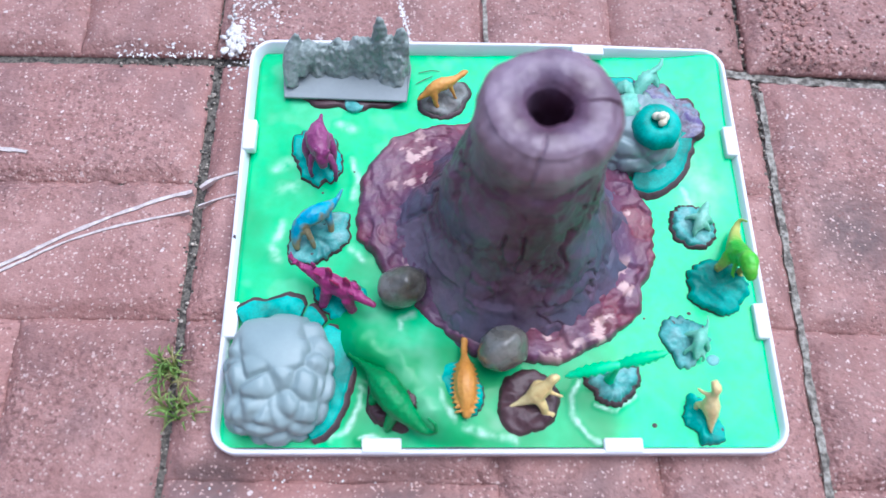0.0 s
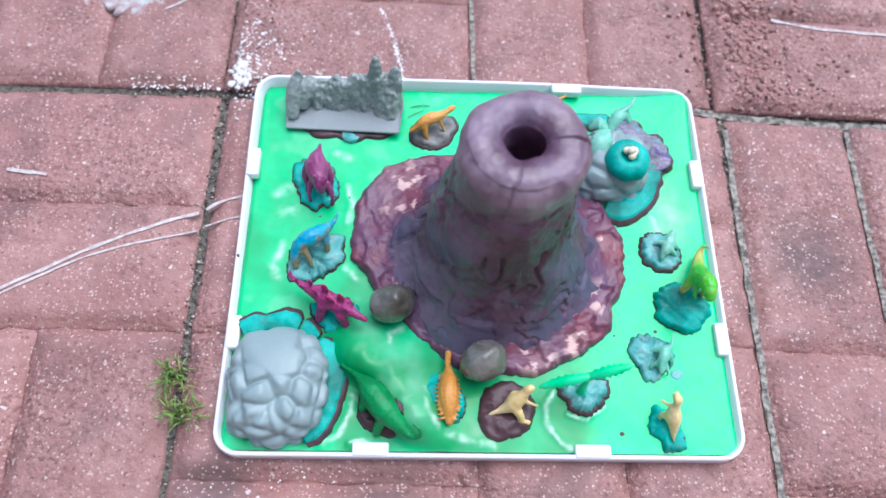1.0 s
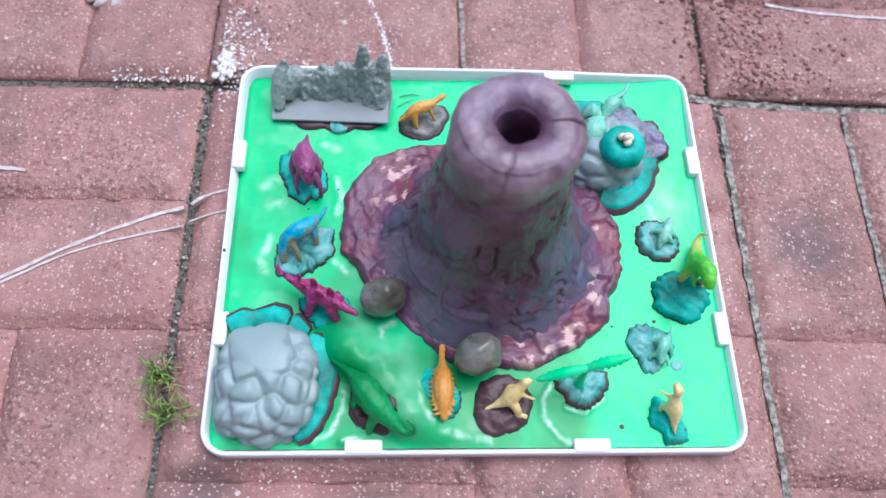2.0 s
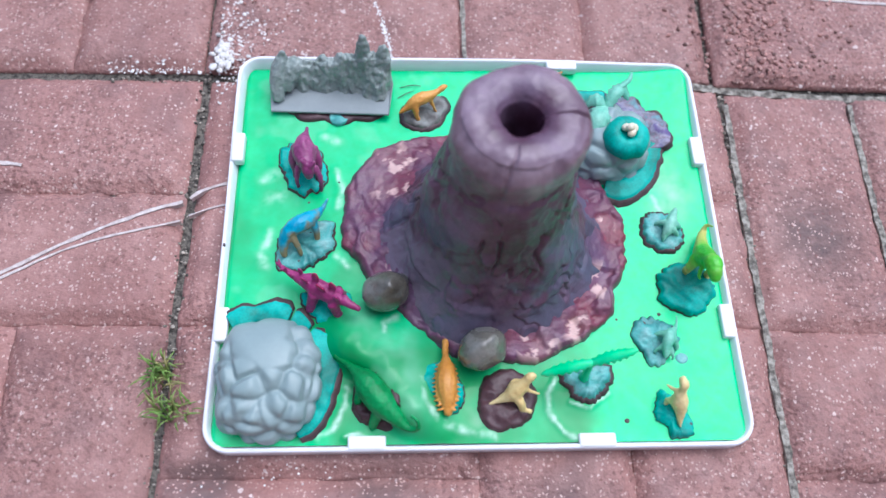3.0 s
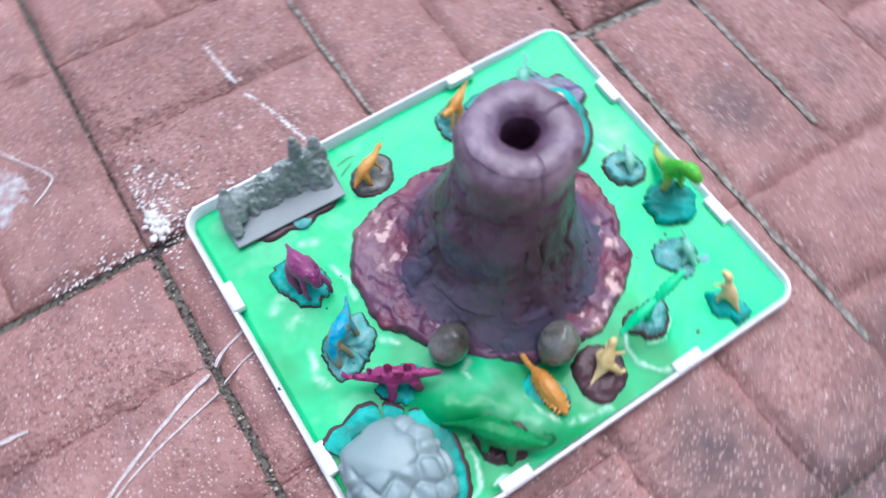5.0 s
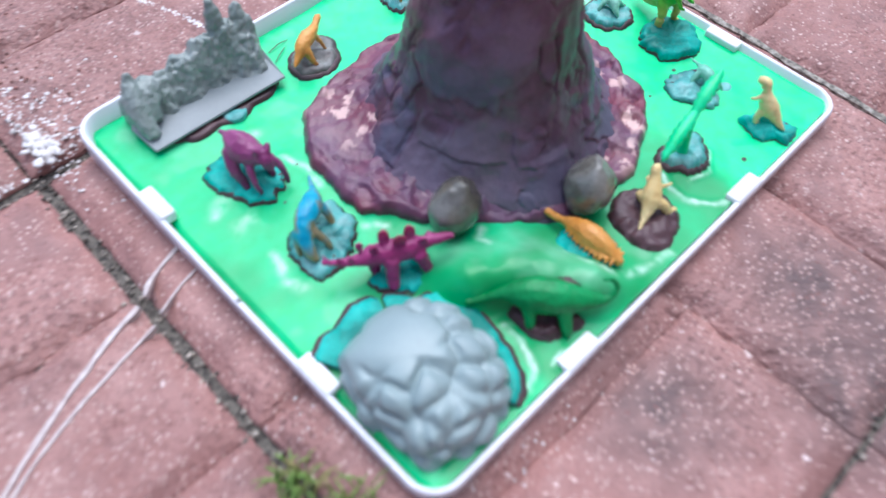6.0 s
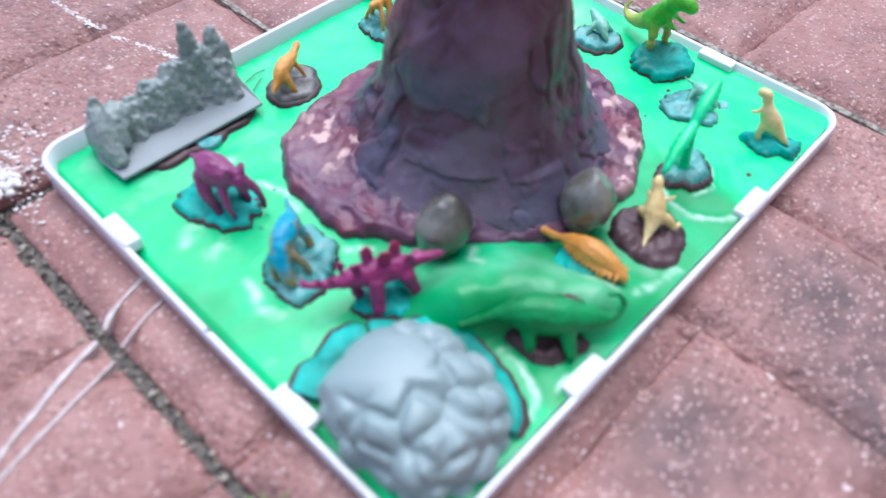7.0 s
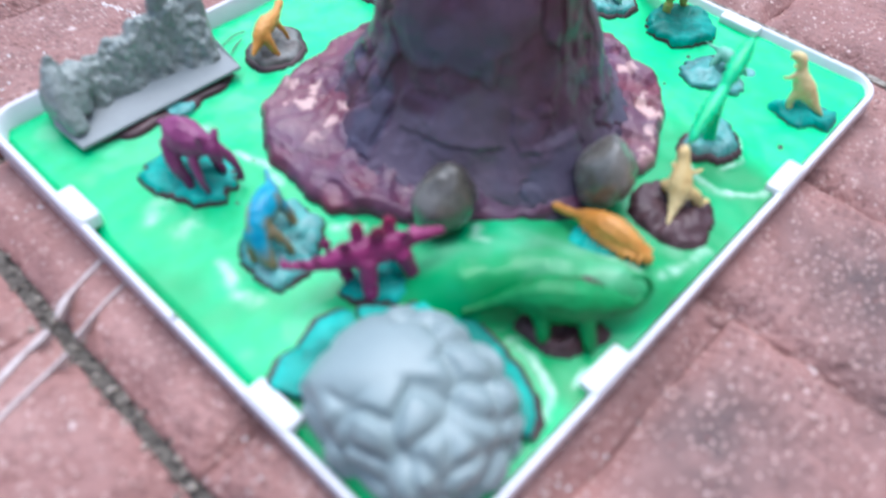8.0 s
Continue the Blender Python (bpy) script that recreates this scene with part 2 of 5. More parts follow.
FROND_GREEN = material("bright_green_plastic_leaf", [(0.025, 0.68, 0.25), (0.06, 0.76, 0.33)], 50, 0.35, 0.1, 500, subsurface=0.25)
EGG_CREAM = material("cream_plastic_egg", [(0.76, 0.68, 0.5), (0.82, 0.76, 0.62)], 60, 0.4, 0.05)
GRASS = material("grass_blade", [(0.10, 0.19, 0.03), (0.18, 0.29, 0.06), (0.27, 0.24, 0.09)], 90, 0.6, 0.1)
WALL = material("plain_blocker", [(0.3, 0.28, 0.26), (0.36, 0.34, 0.32)], 3, 0.9, 0.1)


# ---- building helpers ----
def part(name, bm, mat, parent=None, label="", smooth=True):
    """Links a bmesh, given in plan units, as one mesh object in metres."""
    me = bpy.data.meshes.new(name)
    bmesh.ops.scale(bm, vec=(U, U, U), verts=bm.verts)
    bm.to_mesh(me)
    bm.free()
    me.materials.append(mat)
    me.polygons.foreach_set("use_smooth", [smooth] * len(me.polygons))
    ob = new(name, me)
    if parent:
        ob.parent = parent
        ob.matrix_parent_inverse = parent.matrix_world.inverted()
    if label:
        ob["label"] = label
    return ob


def thing(name, x, y, z, label, category, group="", kind=""):
    ob = new(name)
    ob.empty_display_size = 0.01
    ob.matrix_world = Matrix.Translation((x * U, y * U, z * U))
    return tagged(ob, label, category, group, kind)


def attribute(ob, name, values):
    at = ob.data.attributes.new(name, "FLOAT", "POINT")
    at.data.foreach_set("value", [min(1.0, max(0.0, float(v))) for v in values])


def wob(x, y, z, s, octaves=3):
    return noise.fractal(Vector((x * s, y * s, z * s)), 1.0, 2.0, octaves)


def catmull(points, steps):
    """A smooth run of tuples through the given tuples."""
    out = []
    for i in range(len(points) - 1):
        p0, p1, p2, p3 = (points[max(0, i - 1)], points[i], points[i + 1], points[min(len(points) - 1, i + 2)])
        for j in range(steps):
            t = j / steps
            out.append(tuple(0.5 * (2 * b + (c - a) * t + (2 * a - 5 * b + 4 * c - d) * t * t + (3 * b - a - 3 * c + d) * t ** 3)
                             for a, b, c, d in zip(p0, p1, p2, p3)))
    out.append(tuple(points[-1]))
    return out


def tube(bm, points, sides=10, steps=4, flat=1.0):
    """A closed rounded limb through (x, y, z, radius) points; flat squeezes it along z."""
    run = catmull(points, steps)
    first, last = run[0], run[-1]
    rings = []
    for i, (x, y, z, r) in enumerate(run):
        a, b = Vector(run[max(0, i - 1)][:3]), Vector(run[min(len(run) - 1, i + 1)][:3])
        way = (b - a).normalized()
        side = way.cross(Vector((0, 0, 1)))
        side = side.normalized() if side.length > 1e-3 else Vector((1, 0, 0))
        up = side.cross(way)
        c = Vector((x, y, z))
        rings.append([bm.verts.new(c + max(r, 0.002) * (math.cos(t) * side + math.sin(t) * up * flat)) for t in [2 * math.pi * j / sides for j in range(sides)]])
    for p, q in zip(rings, rings[1:]):
        for j in range(sides):
            bm.faces.new((p[j], p[(j + 1) % sides], q[(j + 1) % sides], q[j]))
    for ring, (x, y, z, r), other, turn in ((rings[0], first, run[1], False), (rings[-1], last, run[-2], True)):
        way = (Vector((x, y, z)) - Vector(other[:3])).normalized()
        tip = bm.verts.new(Vector((x, y, z)) + way * max(r, 0.002) * 0.6)
        for j in range(sides):
            f = (ring[(j + 1) % sides], ring[j], tip)
            bm.faces.new(f if not turn else f[::-1])


def blob(bm, x, y, z, rx, ry, rz, turn=0.0, rough=0.0, segs=20, seed=0.0, tilt=0.0):
    """An ellipsoid with an uneven skin."""
    made = bmesh.ops.create_uvsphere(bm, u_segments=segs, v_segments=max(6, segs // 2), radius=1.0)["verts"]
    m = Euler((radians(tilt), 0, radians(turn))).to_matrix()
    for v in made:
        k = 1 + rough * wob(v.co.x + seed, v.co.y, v.co.z, 1.6)
        v.co = m @ Vector((v.co.x * rx * k, v.co.y * ry * k, v.co.z * rz * k)) + Vector((x, y, z))
    return made


def fused(ob, voxel, rounds=3, factor=0.5):
    """Melts the overlapping limbs of a figure into one skin."""
    r = ob.modifiers.new("fuse", "REMESH")
    r.mode, r.voxel_size, r.use_smooth_shade = "VOXEL", voxel * U, True
    s = ob.modifiers.new("soften", "SMOOTH")
    s.factor, s.iterations = factor, rounds
    return ob


def outline_radius(points, cx, cy):
    """The distance from the centre to a closed outline, as a function of the angle."""
    polar = sorted((math.atan2(y - cy, x - cx), math.hypot(x - cx, y - cy)) for x, y in points)
    angles = [a for a, _ in polar]
    radii = [r for _, r in polar]
    angles = [angles[-1] - 2 * math.pi] + angles + [angles[0] + 2 * math.pi]
    radii = [radii[-1]] + radii + [radii[0]]

    def at(angle):
        angle = (angle + math.pi) % (2 * math.pi) - math.pi
        for i in range(len(angles) - 1):
            if angles[i] <= angle <= angles[i + 1]:
                t = (angle - angles[i]) / max(1e-9, angles[i + 1] - angles[i])
                t = t * t * (3 - 2 * t)
                return radii[i] * (1 - t) + radii[i + 1] * t
        return radii[0]
    return at


def pat(points, cx, cy, base, height, bulge=0.0, rough=0.02, lumps=5.0, around=72, rings=12, ragged=0.03, inner=0.0, edge=0.06):
    """A hand-pressed pat of clay: an uneven outline, a rounded edge and a lumpy top. inner cuts a hole in the middle."""
    bm = bmesh.new()
    radius = outline_radius(points, cx, cy)
    rows = []
    for j in range(around):
        a = 2 * math.pi * j / around
        R = radius(a) * (1 + ragged * wob(math.cos(a) * 2 + cx, math.sin(a) * 2 + cy, 0.3, 2.2))
        column = []
        for i in range(rings + 1):
            s = inner + (1 - inner) * i / rings
            d = (1 - s) * R
            round_edge = math.sqrt(max(0.0, 1 - max(0.0, 1 - d / edge) ** 2))
            if inner:
                d2 = (s - inner) * R
                round_edge = min(round_edge, math.sqrt(max(0.0, 1 - max(0.0, 1 - d2 / edge) ** 2)))
            x, y = cx + math.cos(a) * s * R, cy + math.sin(a) * s * R
            z = base + height * round_edge + bulge * (1 - s * s) + rough * wob(x, y, 0, lumps) * round_edge
            column.append(bm.verts.new((x, y, z)))
        column.append(bm.verts.new((cx + math.cos(a) * R, cy + math.sin(a) * R, base - 0.03)))
        rows.append(column)
    for j in range(around):
        p, q = rows[j], rows[(j + 1) % around]
        for i in range(len(p) - 1):
            bm.faces.new((p[i], p[i + 1], q[i + 1], q[i]))
    if not inner:
        bmesh.ops.remove_doubles(bm, verts=[r[0] for r in rows], dist=1e-5)
    bmesh.ops.recalc_face_normals(bm, faces=bm.faces)
    return bm


def near_line(x, y, line):
    """Distance from a point to a run of points."""
    if not min(p[0] for p in line) - 0.9 < x < max(p[0] for p in line) + 0.9 or not min(p[1] for p in line) - 0.9 < y < max(p[1] for p in line) + 0.9:
        return 9.0
    best = 9.0
    for (ax, ay), (bx, by) in zip(line, line[1:]):
        dx, dy = bx - ax, by - ay
        t = max(0.0, min(1.0, ((x - ax) * dx + (y - ay) * dy) / (dx * dx + dy * dy)))
        best = min(best, math.hypot(x - ax - t * dx, y - ay - t * dy))
    return best


def shelf(v, lo, hi):
    t = max(0.0, min(1.0, (v - lo) / (hi - lo)))
    return t * t * (3 - 2 * t)


def rounded_box(sx, sy, sz, r, segments=2):
    bm = bmesh.new()
    bmesh.ops.create_cube(bm, size=1.0)
    bmesh.ops.scale(bm, vec=(sx, sy, sz), verts=bm.verts)
    bmesh.ops.bevel(bm, geom=bm.edges[:], offset=r, segments=segments, affect="EDGES", profile=0.5)
    return bm


def rounded_rect(x0, y0, x1, y1, r, n=6, between=0):
    out = []
    for cx, cy, a0 in ((x1 - r, y1 - r, 0), (x0 + r, y1 - r, 90), (x0 + r, y0 + r, 180), (x1 - r, y0 + r, 270)):
        for i in range(n + 1):
            a = radians(a0 + 90 * i / n)
            out.append((cx + r * math.cos(a), cy + r * math.sin(a)))
    if between:
        full = []
        for (ax, ay), (bx, by) in zip(out, out[1:] + out[:1]):
            n2 = between if math.hypot(bx - ax, by - ay) > 0.5 else 1
            full += [(ax + (bx - ax) * i / n2, ay + (by - ay) * i / n2) for i in range(n2)]
        return full
    return out


# ---- ground ----
bm = bmesh.new()
bmesh.ops.create_grid(bm, x_segments=2, y_segments=2, size=900)
bmesh.ops.translate(bm, vec=(0, 0, -0.098), verts=bm.verts)
ground = tagged(part("ground", bm, SAND), "dusty grey sand bed under the red pavers", "ground", kind="structure")

# unseen wall behind the camera, added to cut skylight from the south
bm = rounded_box(90, 2, 34, 0.1)
bmesh.ops.translate(bm, vec=(0, -17, 16.8), verts=bm.verts)
tagged(part("wall_south", bm, WALL, smooth=False), "plain wall added out of view to block the southern sky", "wall", kind="structure")

# ---- tray ----
RIM, LEVEL = 0.13, 0.095
TX, TY0, TY1 = 2.0, 0.0, 3.385


def rim_lift(x, y):
    """The warped rim stands higher along the back and the right side."""
    return 0.08 * shelf(y, 1.2, 3.3) * (1 - 0.55 * shelf(x, 0.3, 2.0)) + 0.015 * shelf(x, 0.8, 2.0) * (1 - shelf(y, 1.2, 3.3))


tray = thing("tray", 0, 1.67, 0, "shallow white plastic tray with small clips round its rim", "tray")
bm = bmesh.new()
profile = ((0.03, 0.0), (0.0, 0.025), (0.0, RIM - 0.022), (0.005, RIM - 0.005), (0.012, RIM), (0.026, RIM), (0.034, RIM - 0.008), (0.055, 0.05))
loops = []
for inset, z in profile:
    loops.append([bm.verts.new((x, y, z + (rim_lift(x, y) if z > 0.06 else 0))) for x, y in rounded_rect(-TX + inset, TY0 + inset, TX - inset, TY1 - inset, 0.2 - inset, 8, 12)])
for p, q in zip(loops, loops[1:]):
    for j in range(len(p)):
        bm.faces.new((p[j], p[(j + 1) % len(p)], q[(j + 1) % len(p)], q[j]))
part("rim", bm, PLASTIC, tray)
bm = bmesh.new()
bottom = [bm.verts.new((x, y, 0.045)) for x, y in rounded_rect(-TX + 0.05, TY0 + 0.05, TX - 0.05, TY1 - 0.05, 0.15, 8)]
bm.faces.new(bottom)
under = bmesh.ops.extrude_face_region(bm, geom=bm.faces[:])["geom"]
bmesh.ops.translate(bm, vec=(0, 0, -0.035), verts=[g for g in under if isinstance(g, bmesh.types.BMVert)])
bmesh.ops.recalc_face_normals(bm, faces=bm.faces)
part("floor_panel", bm, PLASTIC, tray, smooth=False)
clip_spots = [(x, TY0 + 0.06, 0) for x in (-0.83, 0.83)] + [(x, TY1 - 0.06, 0) for x in (-0.83, 0.83)]
clip_spots += [(-TX + 0.06, y, 90) for y in (0.95, 2.47)] + [(TX - 0.06, y, 90) for y in (0.95, 2.47)]
for x, y, turn in clip_spots:
    bm = rounded_box(0.27, 0.1, 0.09, 0.014)
    bmesh.ops.rotate(bm, cent=(0, 0, 0), matrix=Matrix.Rotation(radians(turn), 3, "Z"), verts=bm.verts)
    bmesh.ops.translate(bm, vec=(x * 0.998, y, RIM - 0.034 + rim_lift(x, y)), verts=bm.verts)
    part("clip", bm, CLIP, tray, "bright white plastic clip")

# ---- slime ----
STREAKS = [
    ([(-0.44, 0.5), (-0.40, 0.29), (-0.27, 0.18), (-0.06, 0.13), (0.1, 0.09)], 0.035),
    ([(0.56, 0.52), (0.5, 0.4), (0.49, 0.29), (0.59, 0.14), (0.69, 0.07)], 0.022),
    ([(0.66, 0.34), (0.8, 0.3), (0.95, 0.4)], 0.016),
    ([(-0.98, 0.46), (-1.0, 0.3), (-1.08, 0.16), (-1.2, 0.1)], 0.03),
    ([(-0.98, 0.1), (-0.86, 0.12)], 0.02),
    ([(-1.63, 1.72), (-1.68, 1.56), (-1.66, 1.44)], 0.045),
    ([(-1.67, 2.03), (-1.56, 2.06)], 0.065),
    ([(-1.12, 2.3), (-1.08, 2.12), (-1.09, 1.95)], 0.035),
    ([(-1.25, 2.63), (-1.1, 2.58)], 0.045),
    ([(-1.72, 2.2), (-1.62, 2.28)], 0.06),
    ([(-0.62, 1.0), (-0.72, 0.94), (-0.7, 0.86)], 0.03),
    ([(1.5, 2.05), (1.56, 1.95), (1.58, 1.86)], 0.05),
    ([(-1.1, 1.52), (-1.0, 1.42)], 0.035),
]
RIDGE = [(-0.98, 0.74), (-0.76, 0.66), (-0.63, 0.45), (-0.53, 0.27)]


def slime_height(x, y):
    z = LEVEL + 0.010 * wob(x, y, 0, 1.6, 2) + 0.004 * wob(x, y, 3, 6, 2)
    # sheet drawn up over the half-sunken figure
    d = near_line(x, y, RIDGE)
    north = shelf((x + 0.79) * 0.72 + (y - 0.46) * 0.69, -0.12, 0.15)
    z += 0.2 * math.exp(-(d / (0.095 + 0.15 * north)) ** 2) * (1 + 0.2 * wob(x, y, 1, 3))
    d = near_line(x, y, [(-0.85, 1.0), (-0.6, 0.85), (-0.5, 0.62)])
    z += 0.035 * math.exp(-(d / 0.2) ** 2)
    # the sheet runs up against the far end of the tray
    z += 0.05 * shelf(x, 1.2, 1.95) * shelf(y, 2.3, 3.3) + 0.012 * shelf(x, 1.6, 1.95)
    # rise of the ooze round the front objects
    z += 0.012 * math.exp(-(near_line(x, y, [(-0.3, 0.2), (0.7, 0.45)]) / 0.2) ** 2)
    for line, w in STREAKS:
        z += 0.01 * min(1.0, (0.03 / w) ** 2) * math.exp(-(near_line(x, y, line) / (w * 1.4)) ** 2)
    return z


NX, NY = 300, 250
SX0, SX1, SY0, SY1 = -1.945, 1.958, 0.05, 3.34
bm = bmesh.new()
grid, dark, foam = [], [], []
for j in range(NY + 1):
    row = []
    for i in range(NX + 1):
        u, v = i / NX, j / NY
        x, y = SX0 + (SX1 - SX0) * u, SY0 + (SY1 - SY0) * v
        if v > 0.9:
            y += (v - 0.9) * 10 * 0.012 * wob(x, 0, 0, 3.0)
        x -= 0.025 * shelf(v, 0.97, 1.0) * (2 * u - 1)
        z = slime_height(x, y)
        z -= 0.035 * (1 - shelf(min(u, 1 - u) * (SX1 - SX0), 0, 0.03)) + 0.03 * (1 - shelf((1 - v) * (SY1 - SY0), 0, 0.03)) - 0.012 * shelf(y, 3.0, 3.25)
        row.append(bm.verts.new((x, y, z)))
        front = shelf(1.05 - y + 0.25 * wob(x, y, 0, 1.8), 0.0, 0.35) * shelf(0.95 - x, 0, 0.25) * shelf(x + 1.2, 0, 0.2)
        side = shelf(-0.1 - x, 0, 1.2) * (0.38 + 0.5 * shelf(wob(x, y, 5, 1.5), -0.15, 0.4) * (1 - 0.6 * shelf(y, 2.4, 3.2)))
        trail = 0.5 * math.exp(-(near_line(x, y, [(1.55, 2.3), (1.7, 2.1), (1.6, 1.9)]) / 0.14) ** 2)
        over = 0.35 * math.exp(-(near_line(x, y, RIDGE) / 0.12) ** 2)
        dark.append(max(over, front * (0.85 + 0.5 * wob(x, y, 2, 2.6)), side, trail))
        m = 0.0
        for line, w in STREAKS:
            d = near_line(x + 0.03 * wob(x, y, 4, 6), y + 0.03 * wob(x, y, 9, 6), line)
            if d < 3 * w:
                m = max(m, min(1.0, 0.03 / w) * (0.55 + 0.75 * wob(x, y, 11, 12)) * math.exp(-(d / (w * 0.7)) ** 2))
        m = max(m, 0.2 * front * shelf(wob(x, y, 8, 2.2), 0.2, 0.5), 0.1 * shelf(-x, -0.2, 0.6) * shelf(wob(x, y, 13, 2.8), 0.22, 0.5))
        film = 0.22 * math.exp(-(near_line(x, y, [(-0.85, 0.95), (-0.62, 0.75), (-0.52, 0.5), (-0.42, 0.3)]) / 0.17) ** 2) * (0.6 + 0.9 * wob(x, y, 15, 4.5))
        foam.append(max(film, 0.7 * trail * (0.8 + 0.6 * wob(x, y, 6, 7)), m * (1 - over)))
    grid.append(row)
for j in range(NY):
    for i in range(NX):
        bm.faces.new((grid[j][i], grid[j][i + 1], grid[j + 1][i + 1], grid[j + 1][i]))
slime = part("slime_pool", bm, SLIME)
attribute(slime, "dark", dark)
attribute(slime, "foam", foam)
tagged(slime, "glossy bright green slime with white foam streaks filling the tray", "slime")

# ---- volcano ----
CX, CY = 0.14, 1.66
volcano = thing("volcano", CX, CY, LEVEL, "purple modelling clay volcano with a round vent and cracked sides", "volcano model")
EDGE = [(-0.27, 2.62), (-0.64, 2.56), (-0.88, 2.44), (-1.02, 2.19), (-1.07, 1.86), (-1.05, 1.63), (-0.87, 1.38), (-0.64, 1.09), (-0.44, 0.89), (-0.22, 0.71),
        (0.17, 0.64), (0.42, 0.62), (0.69, 0.74), (0.93, 0.90), (1.14, 1.28), (1.20, 1.53), (1.20, 1.90), (1.14, 2.03), (1.0, 2.3), (0.7, 2.55), (0.25, 2.63)]
# pale pink clay streaks and wet glints, both put in as colour: centre, reach
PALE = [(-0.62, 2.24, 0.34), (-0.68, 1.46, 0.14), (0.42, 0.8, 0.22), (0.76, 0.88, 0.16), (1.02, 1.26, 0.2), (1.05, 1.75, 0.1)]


def cell_value(c):
    """A fixed value from 0 to 1 for each cell centre."""
    return (math.sin(c.x * 91.7 + c.y * 47.3 + c.z * 131.1) * 4375.85) % 1.0


def plates(p, s, bent=0.35):
    """Overlapping plates of clay: distance to the seam and a fixed value per plate."""
    q = Vector(p) * s + Vector((wob(*p, 2.2), wob(p[1], p[2], p[0], 2.2), wob(p[2], p[0], p[1], 2.2))) * bent
    d, c = noise.voronoi(q)
    return d[1] - d[0], cell_value(c[0])


apron_at = outline_radius(EDGE, CX, CY)
bm = bmesh.new()
rows, blue, pale = [], [], []
AROUND, RINGS = 340, 72
for j in range(AROUND):
    a = 2 * math.pi * j / AROUND
    ca, sa = math.cos(a), math.sin(a)
    R = apron_at(a) * (1 + 0.035 * wob(ca * 2, sa * 2, 1, 2.4) + 0.022 * wob(ca * 2, sa * 2, 4, 7))
    column = []
    for i in range(RINGS + 1):
        s = 0.28 + 0.72 * (i / RINGS) ** 0.8
        r = s * R
        x, y = CX + ca * r, CY + sa * r
        d = R - r
        z = LEVEL + 0.003 + 0.065 * math.sqrt(max(0, 1 - max(0, 1 - d / 0.05) ** 2)) + 0.20 * shelf(1.0 - r, 0, 0.5) ** 1.3
        seam, tint = plates((x, y, 0.0), 1.55, 0.6)
        z += (0.045 * (tint - 0.5) - 0.022 * (1 - shelf(seam, 0, 0.06)) * shelf(tint, 0.55, 0.6) + 0.02 * wob(x, y, 0, 4) + 0.011 * wob(x, y, 0, 11) + 0.004 * wob(x, y, 0, 30)) * shelf(d, 0, 0.06)
        column.append(bm.verts.new((x, y, max(z, LEVEL + 0.04 * shelf(d, 0, 0.03)))))
        blue.append(0.85 * shelf(wob(x, y, 9, 2.0), 0.0, 0.35) * shelf(0.85 - r / R, 0.0, 0.3) + 0.3 * shelf(tint, 0.75, 0.85) + 0.55 * math.exp(-(math.hypot(x + 0.3, y - 0.95) / 0.3) ** 2))
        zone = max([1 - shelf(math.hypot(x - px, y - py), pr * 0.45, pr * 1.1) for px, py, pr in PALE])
        # soft pink wash for the grazing sheen, crisp spots for streaks and glints
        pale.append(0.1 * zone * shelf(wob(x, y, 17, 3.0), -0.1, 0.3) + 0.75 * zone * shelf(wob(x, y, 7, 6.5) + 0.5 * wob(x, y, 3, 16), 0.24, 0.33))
    column.append(bm.verts.new((CX + ca * R * 0.99, CY + sa * R * 0.99, LEVEL - 0.04)))
    blue.append(0)
    pale.append(0)
    rows.append(column)
for j in range(AROUND):
    p, q = rows[j], rows[(j + 1) % AROUND]
    for i in range(len(p) - 1):
        bm.faces.new((p[i], p[i + 1], q[i + 1], q[i]))
apron = part("lava_apron", bm, APRON, volcano, "wine-red clay apron with pale pink streaks and painted-in glints")
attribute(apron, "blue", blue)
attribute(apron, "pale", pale)

